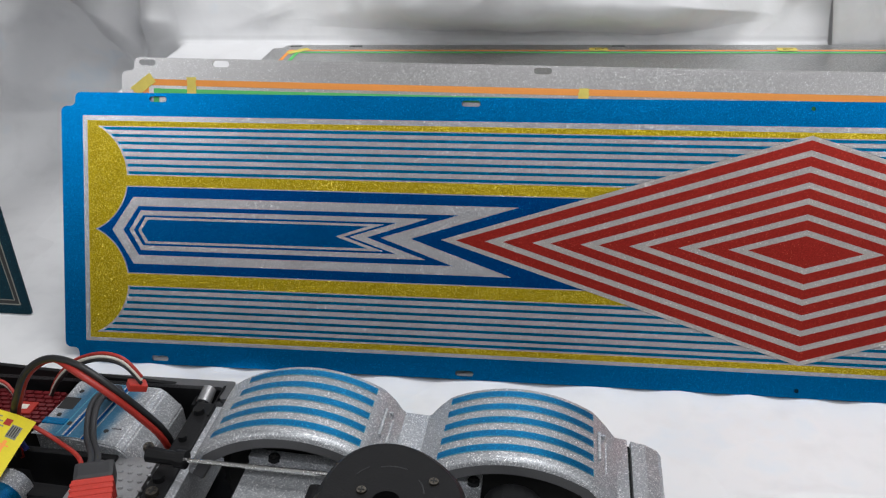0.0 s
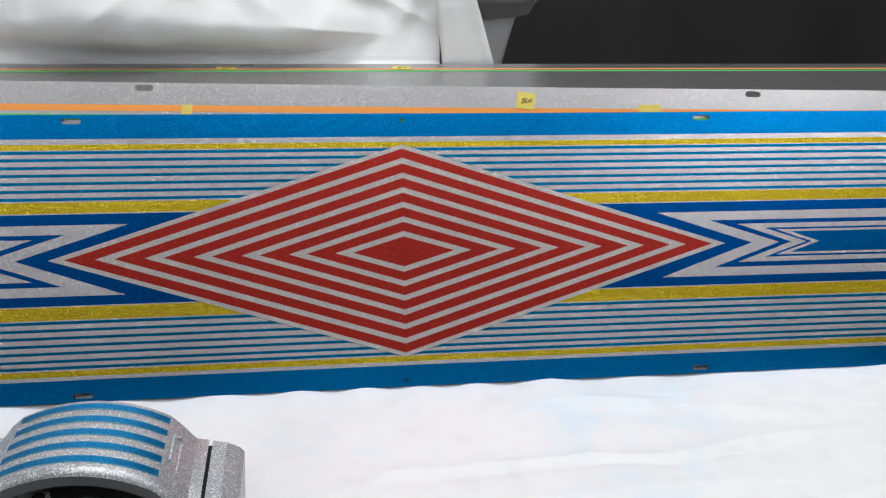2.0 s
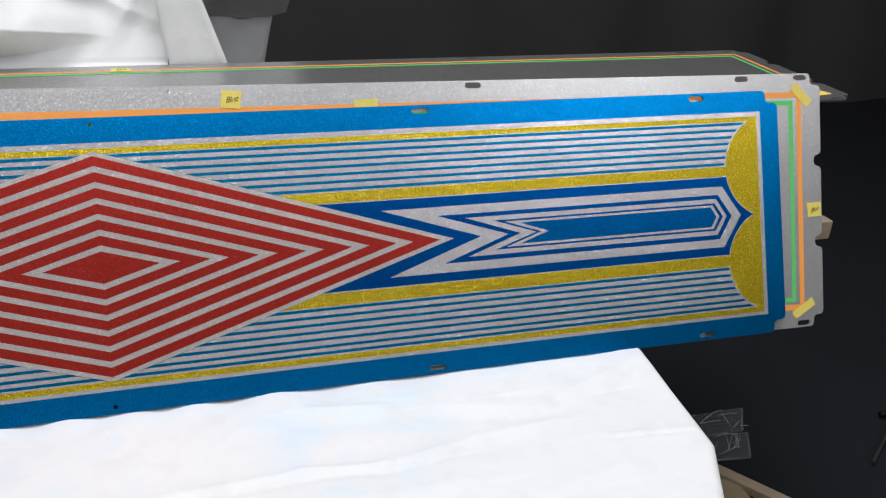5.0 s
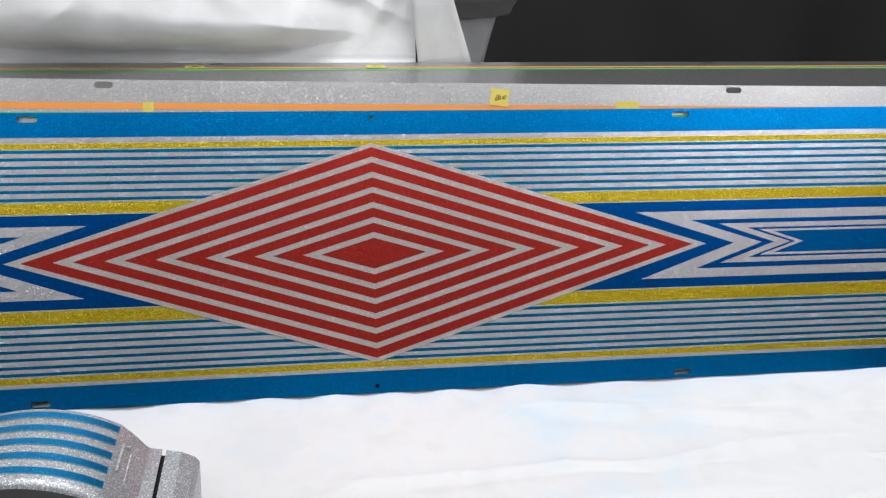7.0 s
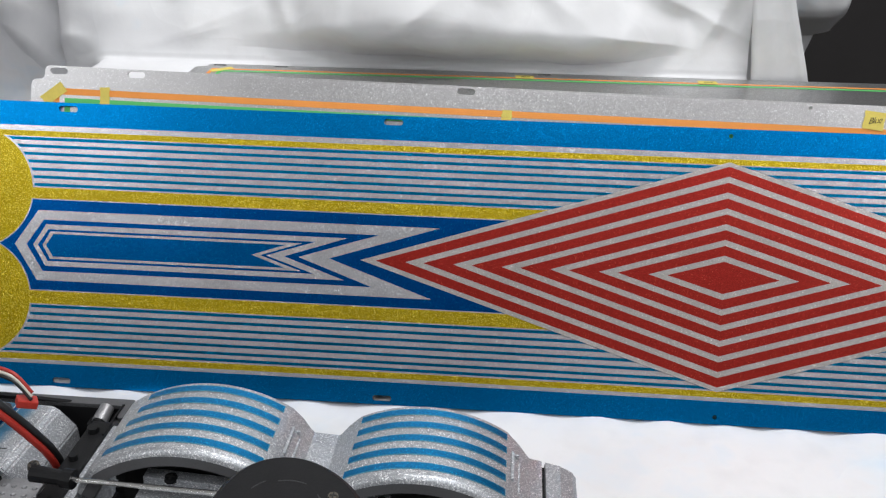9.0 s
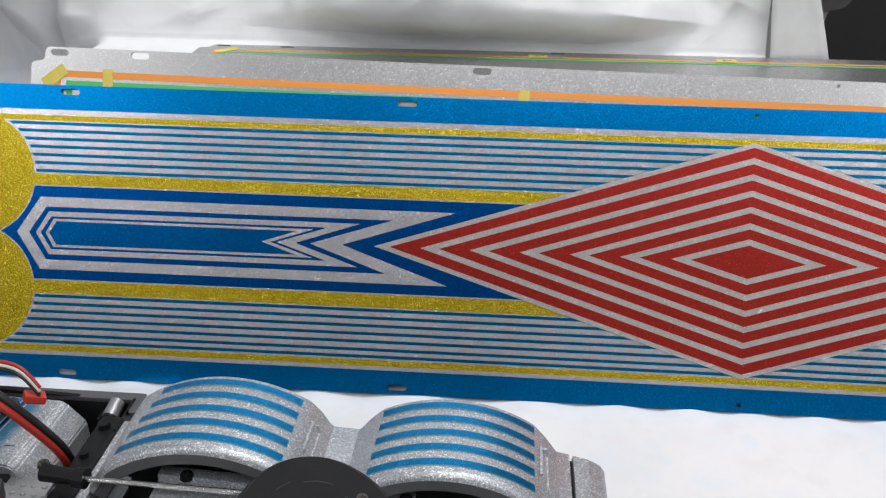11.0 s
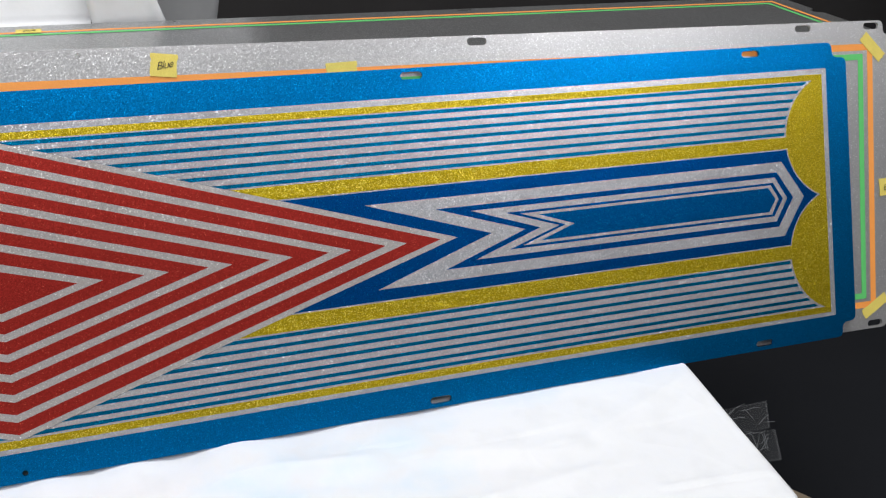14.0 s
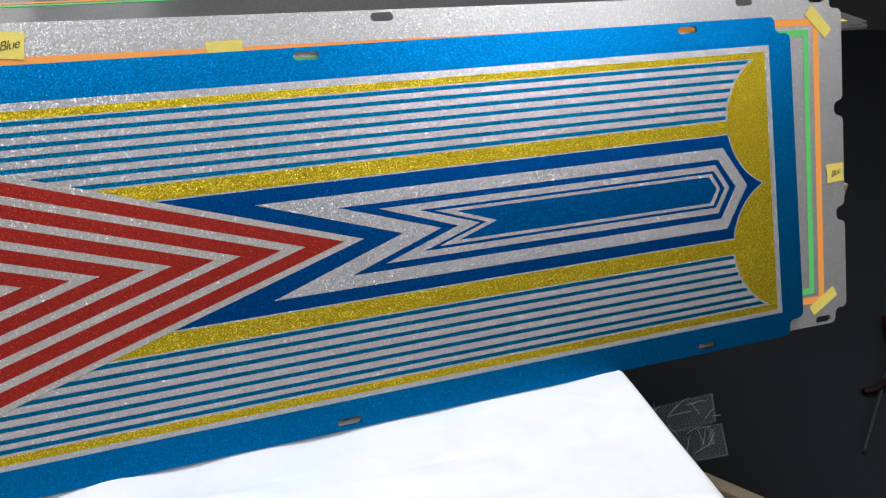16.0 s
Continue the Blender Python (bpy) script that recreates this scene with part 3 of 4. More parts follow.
def painted_panel():
    p = thing("painted_panel", LEAN_BACK, "long metal-flake panel with red nested diamonds on blue, silver and gold", "model panel")
    holes = [slot(su * u, sv * 0.0854, 0.0118, 0.0036) for su in (-1, 1) for sv in (-1, 1) for u in (0.2034, 0.4071)]
    holes += [ring(0, s * 0.0850, 0.0013) for s in (-1, 1)]
    bent("base_sheet", plate(panel_outline(0.4731, 0.0893, 0.4633, 0.0803), holes, 0.0015, 0.0003), BLUE, p, "candy blue flake sheet with slots")
    bent("silver_field", flat([(-.4582, -.0751), (.4582, -.0751), (.4582, .0744), (-.4582, .0744)], -STEP), SILVER, p, "silver flake field")
    bent("gold_field", flat([(-.4550, -.0727), (.4550, -.0727), (.4550, .0711), (-.4550, .0711)], -2 * STEP), YELLOW, p, "gold flake border")
    n = 14
    # hand-masked: the lower rows sit a little further out than the upper ones
    for s, v0, v1, rows in ((1, .0358, .0677, (.0661, .0616, .0568, .0521, .0472, .0424, .0376)), (-1, .0371, .0690, (.0670, .0628, .0579, .0531, .0483, .0435, .0388))):
        vs = [v0 + (v1 - v0) * k / n for k in range(n + 1)]
        pts = [(arc_u(v), v) for v in vs] + [(-arc_u(v), v) for v in reversed(vs)]
        bent("stripe_field", flat(mirrored(pts, 1, s), -3 * STEP), SILVER, p, "silver flake field between gold bands")
        for v in rows:
            for su in (1, -1):
                lo, hi = v - 0.00095, v + 0.00095
                pts = [(.2200 * (1 - lo / .0690), lo), (arc_u(lo, .0012), lo), (arc_u(hi, .0012), hi), (.2200 * (1 - hi / .0690), hi)]
                bent("pinstripe", flat(mirrored(pts, su, s), -4 * STEP), STRIPE_BLUE, p)
    vs = [0.0290 * (1 - k / n) for k in range(n + 1)]
    half = [(arc_u(v), v) for v in vs] + [(arc_u(v), -v) for v in vs[-2::-1]]
    bent("centre_outline", flat(half + [(-u, -v) for u, v in half], -3 * STEP), SILVER, p)
    for su in (1, -1):
        vs = [0.0283 * (1 - k / n) for k in range(n + 1)]
        half = [(arc_u(v, .0008), v) for v in vs] + [(arc_u(v, .0008), -v) for v in vs[-2::-1]]
        bent("centre_band", flat(mirrored([(0.0, 0.0283)] + half + [(0.0, -0.0283)], su, 1), -4 * STEP), DEEP_BLUE, p, "deep blue band")
        # the lower points are masked a little further out than the upper ones
        for i, (a, va, b, c, d, low, mat) in enumerate(((.1720, .0217, .4242, .4388, .2396, .0033, SILVER), (.2096, .0158, .4206, .4312, .2592, .0032, DEEP_BLUE),
                                                        (.2290, .0130, .4190, .4270, .2679, .0008, SILVER), (.2487, .0099, .4175, .4240, .2793, .0006, DEEP_BLUE),
                                                        (.2568, .0086, .4160, .4210, .2830, .0004, SILVER), (.2674, .0071, .4142, .4188, .2885, .0002, CORE_BLUE))):
            pts = [(a, va), (d, 0), (a + low, -va - low * .2), (b, -va - low * .2), (c, 0), (b, va)]
            bent("chevron", flat(mirrored(pts, su, 1), -(5 + i) * STEP), mat, p)
    bent("diamond_edge", flat(diamond(.2203, .0693), -12 * STEP), SILVER_WARM, p)
    for k in range(7):
        bent("red_diamond", flat(diamond(.2108 - .02960 * k, .0666 - .00947 * k), -(13 + 2 * k) * STEP), RED, p, "candy red diamond")
        if k < 6:
            bent("silver_diamond", flat(diamond(.1924 - .02960 * k, .0607 - .00947 * k), -(14 + 2 * k) * STEP), SILVER_WARM, p)
    return p


painted_panel()


def frame_lines(u0, u1, v0, v1, w):
    """Four thin strips round a rectangle, outer edges given."""
    return [[(u0, v1 - w), (u1, v1 - w), (u1, v1), (u0, v1)], [(u0, v0), (u1, v0), (u1, v0 + w), (u0, v0 + w)],
            [(u0, v0 + w), (u0 + w, v0 + w), (u0 + w, v1 - w), (u0, v1 - w)], [(u1 - w, v0 + w), (u1, v0 + w), (u1, v1 - w), (u1 - w, v1 - w)]]


def strip(name, u, v, w, h, turn, y, mat, parent, label="", lay=part):
    """A torn piece of tape, its short ends ragged."""
    rnd = random.Random(round((u + 3 * v) * 1e5))
    n = 7
    left = [(-w / 2 + rnd.uniform(-.0004, .0004), -h / 2 + h * k / n) for k in range(n + 1)]
    right = [(w / 2 + rnd.uniform(-.0004, .0004), -h / 2 + h * k / n) for k in range(n + 1)]
    c, s = math.cos(radians(turn)), math.sin(radians(turn))
    pts = [(u + a * c - b * s, v + a * s + b * c) for a, b in right + left[::-1]]
    return lay(name, flat(pts, y), mat, parent, label)


def written(text, u, v, size, y, parent, turn=0.0):
    cu = bpy.data.curves.new("writing", "FONT")
    cu.body, cu.size, cu.align_x, cu.align_y, cu.shear = text, size, "CENTER", "CENTER", 0.45
    cu.extrude, cu.offset, cu.space_character = 0.00003, -0.00006, 0.86
    cu.materials.append(INK)
    ob = new("writing", cu)
    ob.parent = parent
    ob.matrix_local = pose(u, y, v, 90, 0, 0) @ pose(0, 0, 0, 0, 0, turn)
    return ob


def masked_sheet(name, m, label, tapes, memo_rows, mat, h=0.0955, wide=(.0040, .0036), lay=part):
    """A bare silver sheet with an orange and a green tape line round it."""
    p = thing(name, m, label, "model panel", "masked panels")
    holes = [slot(su * u, sv * (h - 0.0032), 0.0112, 0.0040) for su in (-1, 1) for sv in (-1, 1) for u in (0.201, 0.4067, 0.4558)]
    holes += [ring(0.005, h - 0.003, 0.0011)]
    lay("base_sheet", plate(panel_outline(0.473, h, 0.4646, h - 0.0087, ((-0.0305, .005), (0.0305, .005))), holes, 0.0016), mat, p)
    for q in frame_lines(-.4588, .4566, .0137 - h, h - .0137, wide[0]):
        lay("tape_line", flat(q, -0.0001), ORANGE_TAPE, p, "orange tape line")
    for q in frame_lines(-.4515, .4493, .0197 - h, h - .0197, wide[1]):
        lay("tape_line", flat(q, -0.0002), GREEN_TAPE, p, "green tape line")
    for u, v, w, h, turn in tapes:
        strip("masking_tape", u, v, w, h, turn, -0.0004, YELLOW_TAPE, p, "torn yellow masking tape", lay)
    for u, v, w, h, turn, size in memo_rows:
        strip("note", u, v, w, h, turn, -0.0005, YELLOW_TAPE, p, "yellow tape note with handwriting", lay)
        written("Blue", u, v, size, -0.0008 + (bow(u) if lay is bent else 0), p, turn + 15)
    return p


masked_sheet("masked_panel", LEAN_BACK @ pose(.040, .0050, .0113, 0.9, 0.68, 0), "bare silver flake panel with orange and green tape lines, leaning",
             [(.4565, .0795, .0195, .0070, -45), (.4555, -.0812, .0200, .0066, 30), (-.4585, .0780, .0160, .0072, 38), (-.4260, .0775, .0062, .0120, 3), (-.1755, .0785, .0062, .0075, 0), (.1275, .0815, .0160, .0062, 2)],
             [(.0423, .0866, .0122, .0108, -6, .0052), (.4660, -.0065, .0120, .0108, 3, .0048)], SILVER_SHEET, lay=bent)
masked_sheet("masked_panel", pose(.0935, .1280, .8885, 0, 0, 0.7) @ pose(0, 0, 0, -90, 0, 0), "bare silver panel with tape lines lying flat on the raised block",
             [(-.4500, .0605, .0180, .0070, 42), (.4500, -.0635, .0150, .0080, 10)],
             [(-.2160, .0645, .0140, .0085, 0, .005), (-.0790, .0645, .0140, .0085, 0, .005)], SILVER_FINE, 0.0780, (.0030, .0032))


def tapered_panel():
    """The corner of another finished panel, leaning at the far end of the table."""
    p = thing("tapered_panel", pose(-.5274, .015, .7405, -23.5, 0, 0), "dark teal painted panel with fine pale lines, leaning on the paper", "model panel")
    base = [(-.20, 0), (0, 0), (-.047, .15), (-.20, .15)]
    part("base_sheet", plate(rounded(base, .003), [], .0016), TEAL_DARK, p)
    for i, (d, mat) in enumerate(((.0065, GREY_INK), (.0073, INK), (.0098, GREY_INK), (.0104, TEAL_DARK))):
        e = d * 1.35
        part("line", flat([(-.19, d), (-e, d), (-.0455 - e, .15 - d), (-.19, .15 - d)], -.0001 * (i + 1)), mat, p)


tapered_panel()


# ---- the model truck's chassis ----
SET = pose(.001, .001, .0010)
TRUCK = SET @ pose(-.212, -.242, .74, 0, 3.3, 0)
TO_TRUCK = TRUCK.inverted() @ SET


def tl(x, y, z):
    """A place of the room in the truck's own axes."""
    return TO_TRUCK @ Vector((x, y, z))


ARCH_R, ARCH_Z, CL, CR = 0.065, 0.0218, -0.0512, 0.0474


def arch_path(cx, a0, a1, n):
    out = []
    for k in range(n + 1):
        a = radians(a0 + (a1 - a0) * k / n)
        out.append((cx + ARCH_R * math.sin(a), ARCH_Z + ARCH_R * math.cos(a)))
    return out


def sweep(path, section, closed=True, lift=0.0):
    """Carries a cross-section (across, outwards) along a path in the truck's upright plane."""
    bm = bmesh.new()
    rings = []
    for i, (x, z) in enumerate(path):
        x0, z0 = path[max(i - 1, 0)]
        x1, z1 = path[min(i + 1, len(path) - 1)]
        d = Vector((x1 - x0, z1 - z0)).normalized()
        nx, nz = -d.y, d.x
        if nz < 0:
            nx, nz = -nx, -nz
        rings.append([bm.verts.new((x + nx * (o + lift), y, z + nz * (o + lift))) for y, o in section])
    m = len(section)
    for a, b in zip(rings, rings[1:]):
        for k in range(m if closed else m - 1):
            j = (k + 1) % m
            bm.faces.new((a[k], a[j], b[j], b[k]))
    if closed:
        bm.faces.new(rings[0])
        bm.faces.new(rings[-1][::-1])
    bmesh.ops.recalc_face_normals(bm, faces=bm.faces[:])
    return bm


def screw(parent, x, y, z, r=0.0024, mat=None):
    """A cross-head screw seen from above."""
    bm = bmesh.new()
    add_rod(bm, (x, y, z - 0.001), (x, y, z + 0.0009), r, 14, r * 0.86)
    s = part("screw", bm, mat or BRASS, parent)
    bm = bmesh.new()
    add_box(bm, x - r * 0.62, x + r * 0.62, y - r * 0.13, y + r * 0.13, z + 0.0008, z + 0.0011)
    add_box(bm, x - r * 0.13, x + r * 0.13, y - r * 0.62, y + r * 0.62, z + 0.00085, z + 0.00115)
    part("cross_slot", bm, INK, s)


def truck():
    t = thing("model_truck", TRUCK, "model truck chassis with silver and blue striped rear fenders, no cab", "model truck")
    # fenders: one moulding over two axles
    left = [(CL - .0495, .0585), (CL - .0460, .0650)] + arch_path(CL, -41, 31, 28) + [(CL + .0385, .0722), (CL + .0418, .0668)]
    right = [(CR - .0425, .0664), (CR - .0385, .0722)] + arch_path(CR, -31, 31, 24) + [(CR + .0392, .0714), (CR + .0436, .0656)]
    path = left + [(CL + .0432, .0653), (CR - .0440, .0651)] + right + [(CR + .0450, .0640), (CR + .0505, .0632)]
    sec = [(.0950, -.006), (.0950, -.0020), (.0943, -.0007), (.0930, 0), (.0482, 0), (.0466, -.0005), (.0455, -.0016), (.0450, -.0030), (.0462, -.0030), (.0938, -.0025), (.0938, -.006)]
    part("rear_fender", sweep(path, sec), FENDER_SILVER, t, "silver flake double fender", smooth="sharp")
    fender = t.children[-1]
    for line in (left, right):
        part("inner_lip", sweep(line, [(.0451, -.0029), (.0451, -.0080), (.0465, -.0088), (.0480, -.0088), (.0480, -.0029)]), GREY_PLASTIC, fender, "dark grey inner edge", "sharp")
    for cx, a0, a1, run in ((CL, -30, 27.3, 1.6), (CR, -30.2, 30.4, .4)):
        for k in range(5):
            y = .0893 - .0091 * k
            part("stripe_edge", sweep(arch_path(cx, a0 - run * k, a1 + .4, 24), [(y + .0022, 0), (y - .0024, 0)], False, .00018), STRIPE_EDGE, fender)
            part("stripe", sweep(arch_path(cx, a0 - run * k, a1, 24), [(y + .0018, 0), (y - .0018, 0)], False, .00025), FENDER_BLUE, fender, "blue flake stripe")
        # moulded step on the slanting end face
        for x, z, y0, y1 in ((cx + .0362, .0758, .064, .082), (cx + .0392, .0712, .060, .080)):
            part("moulded_rib", box_mesh(x - .0006, x + .0006, y0, y1, z - .003, z + .0004, .0001), FENDER_SILVER, fender)
        part("moulded_rib", box_mesh(cx + .0362, cx + .0392, .0815, .0825, .0700, .0742, .0001), FENDER_SILVER, fender)
    # end bracket behind the fenders
    part("end_bracket", sweep([(.0997, .0626), (.1065, .0614), (.1125, .0585), (.1146, .0555), (.1150, .022)],
                              [(.0935, 0), (.0460, 0), (.0460, -.0022), (.0935, -.0022)]), FENDER_SILVER, t, "silver end bracket")
    part("bracket_backing", box_mesh(.0965, .1015, .0465, .0930, .030, .0600, .0005), BLACK_PLASTIC, t)
    part("bracket_block", box_mesh(.098, .108, .036, .047, .030, .046, .001), BLACK_PLASTIC, t)
    # wheels under the far fenders
    for cx in (CL, CR):
        bm = bmesh.new()
        for y0 in (.0640, .0792):
            for ya, yb, ra, rb in ((y0, y0 + .0025, .0375, .0412), (y0 + .0025, y0 + .012, .0412, .0412), (y0 + .012, y0 + .0145, .0412, .0375)):
                add_rod(bm, (cx, ya, .0415), (cx, yb, .0415), ra, 36, rb)
            for k in range(36):
                a = 6.28319 * k / 36
                add_box(bm, cx + .0414 * math.cos(a) - .0012, cx + .0414 * math.cos(a) + .0012, y0 + .003, y0 + .0115, .0415 + .0414 * math.sin(a) - .0012, .0415 + .0414 * math.sin(a) + .0012)
        w = part("wheel", bm, RUBBER, t, "black rubber twin tyres")
        part("hub", rod_mesh((cx, .050, .0415), (cx, .0642, .0415), .018, 20, .014), GREY_PLASTIC, w)
    part("axle", rod_mesh((CL, -.05, .0415), (CL, .05, .0415), .006, 14), BLACK_PLASTIC, t)
    part("axle", rod_mesh((CR, -.05, .0415), (CR, .05, .0415), .006, 14), BLACK_PLASTIC, t)
    # ladder frame
    for y in (.033, -.033):
        part("frame_rail", box_mesh(-.42, .108, y - .004, y + .004, .030, .0485, .001), BLACK_PLASTIC, t)
    for x in (-.11, 0.0, .100):
        part("crossmember", box_mesh(x - .006, x + .006, -.029, .029, .040, .054, .001), BLACK_PLASTIC, t)
    # silver carrier of the coupling plate
    c = part("coupling_base", box_mesh(-.0735, .0330, -.045, .0525, .0585, .0612, .0005), FENDER_SILVER, t, "silver plate under the coupling")
    part("lip", box_mesh(-.0735, .0330, .0525, .0583, .0585, .0645, .0006), FENDER_SILVER, c)
    for k in range(9):
        part("lip_rib", box_mesh(-.046 + .008 * k, -.0445 + .008 * k, .0518, .0526, .0612, .0640), FENDER_SILVER, c)
    for x in (-.0615, .0295):
        screw(c, x, .0535, .0645, .0030, BLACK_PLASTIC)
    bm = bmesh.new()
    add_box(bm, -.040, -.022, .020, .036, .0600, .0700, .003)
    part("pivot_block", bm, BLACK_PLASTIC, t)
    # coupling plate
    bm = bmesh.new()
    n = 56
    top, low, rim = [], [], []
    kx, ky, kz = .0048, -.0125, .1178
    for k in range(n):
        a = 6.28319 * k / n
        d = Vector((math.cos(a), math.sin(a)))
        r = .0264 + .0014 * math.cos(3 * a + 0.5) if d.y > -0.2 else .0264 + .009 * min(1, (-d.y - 0.2) * 1.6)
        rim.append(bm.verts.new((kx + d.x * r, ky + d.y * r, kz - .0016)))
        top.append(bm.verts.new((kx + d.x * (r - .0020), ky + d.y * (r - .0020), kz)))
        low.append(bm.verts.new((kx + d.x * (r - .0005), ky + d.y * (r - .0005), kz - .0100)))
    inner = [bm.verts.new((kx + math.cos(6.28319 * k / n) * .0052, ky - .004 + math.sin(6.28319 * k / n) * .0052, kz)) for k in range(n)]
    deep = [bm.verts.new((v.co.x, v.co.y, kz - .0075)) for v in inner]
    for k in range(n):
        j = (k + 1) % n
        bm.faces.new((low[k], low[j], rim[j], rim[k]))
        bm.faces.new((rim[k], rim[j], top[j], top[k]))
        bm.faces.new((top[k], top[j], inner[j], inner[k]))
        bm.faces.new((inner[k], inner[j], deep[j], deep[k]))
    bm.faces.new(low[::-1])
    plate_ = part("coupling_plate", bm, BLACK_PLASTIC, t, "black round coupling plate", smooth=False)
    for a0, a1, rr in ((112, 70, .0135), (40, 8, .0125), (150, 128, .0150)):
        groove = [(kx + math.cos(radians(a)) * rr, ky + math.sin(radians(a)) * rr, kz) for a in [a0 + (a1 - a0) * k / 11 for k in range(12)]]
        part("groove", tube_mesh(groove, .00025, 6), DARK_GREY, plate_)
    screw(plate_, kx - .0095, ky - .0003, kz, .0020)
    screw(plate_, kx + .0150, ky + .0078, kz, .0020)
    part("coupling_pivot", box_mesh(kx - .013, kx + .013, ky - .010, ky + .010, .061, kz - .009, .002), BLACK_PLASTIC, t)
    # linkage rod
    part("linkage_rod", rod_mesh(tl(-.306, -.2025, .8160), tl(-.228, -.2020, .8130), .0011, 12), STEEL, t, "bright steel rod")
    bm = bmesh.new()
    add_rod(bm, tl(-.323, -.2010, .8165), tl(-.3045, -.2025, .8160), .0036, 14, .0030)
    add_rod(bm, tl(-.309, -.2022, .8162), tl(-.3045, -.2025, .8160), .0042, 14)
    part("rod_end", bm, BLACK_PLASTIC, t)
    screw(t, *tl(-.3235, -.1985, .8185), .0026)
    # crossmember in front of the fenders
    c = part("front_bracket", box_mesh(*[v for a, b in zip(tl(-.3245, -.245, .770), tl(-.3125, -.150, .805)) for v in (a, b)], .0012), BLACK_PLASTIC, t)
    for y, s in ((-.158, .0030), (-.178, .0022), (-.190, .0034), (-.205, .003)):
        p = tl(-.3185, y, .805)
        part("post", rod_mesh((p.x, p.y, p.z - .004), (p.x, p.y, p.z + .003), s, 14, s * .85), BLACK_PLASTIC, c)
    screw(c, *tl(-.3175, -.2135, .8065), .0030)
    a, b = tl(-.3212, -.1470, .8020), tl(-.3207, -.1385, .8045)
    post = part("post", rod_mesh(a, b, .0037, 24, .0034), ALLOY, c, "grey metal boss, its shaded bore a black disc", "sharp")
    bm = bmesh.new()
    d = (b - a).normalized()
    # solid black disc in place of the hole's inner shade
    add_rod(bm, a - d * .0012, a + d * .0005, .0033, 18)
    part("bore", bm, BLACK_PLASTIC, post)
    part("bore_screw", rod_mesh(a - d * .0018, a - d * .0011, .0016, 10), BRASS, post)
    part("bracket_strap", box_mesh(*[v for a, b in zip(tl(-.3150, -.245, .775), tl(-.3085, -.150, .8030)) for v in (a, b)], .001), FENDER_SILVER, c)
    # chequered plate
    a, b = tl(-.3600, -.2500, .792), tl(-.3280, -.1865, .7985)
    c = part("chequer_plate", box_mesh(a.x, b.x, a.y, b.y, a.z, b.z + .0012, .0004), ALLOY, t, "silver plate with raised dots")
    for i in range(7):
        for j in range(12):
            bm = bmesh.new()
            bmesh.ops.create_uvsphere(bm, u_segments=6, v_segments=4, radius=.0011)
            x, y = a.x + .004 + .0046 * i + (.0023 if j % 2 else 0), a.y + .004 + .0049 * j
            for v in bm.verts:
                v.co = Vector((v.co.x * 1.3 + x, v.co.y + y, v.co.z * .8 + b.z + .0012))
            part("dot", bm, ALLOY, c)
    # side tray
    c = part("side_tray", box_mesh(*[v for a, b in zip(tl(-.600, -.235, .757), tl(-.305, -.140, .761)) for v in (a, b)]), BLACK_PLASTIC, t, "black tray for the electronics")
    for x0, x1, y0, y1 in ((-.600, -.313, -.1365, -.1340), (-.3160, -.313, -.160, -.1365), (-.600, -.597, -.235, -.1365)):
        a, b = tl(x0, y0, .757), tl(x1, y1, .806)
        w = part("tray_wall", box_mesh(a.x, b.x, a.y, b.y, .018, .0598 if x1 - x0 < .1 else .0570, .0005), BLACK_PLASTIC, c)
    m = rounded([(-.400, .1108), (-.1005, .1108), (-.1005, .0960), (-.1045, .0960), (-.1055, .1055), (-.400, .1055)], .002)
    bm = bmesh.new()
    lo = [bm.verts.new((x, y, .0570 + .0576 * (x + .0935))) for x, y in m]
    hi = [bm.verts.new((x, y, .0592 + .0576 * (x + .0935))) for x, y in m]
    for k in range(len(m)):
        q = (k + 1) % len(m)
        bm.faces.new((lo[k], lo[q], hi[q], hi[k]))
    bm.faces.new(hi)
    bm.faces.new(lo[::-1])
    bmesh.ops.recalc_face_normals(bm, faces=bm.faces[:])
    part("tray_rim", bm, GREY_PLASTIC, c, "dark grey rim of the tray")
    for x in (-.56, -.50, -.44, -.38, -.33):
        a, b = tl(x - .002, -.1440, .76), tl(x + .002, -.1365, .798)
        part("tray_rib", box_mesh(a.x, b.x, a.y, b.y, a.z, b.z, .0005), BLACK_PLASTIC, c)
    return t


truck()


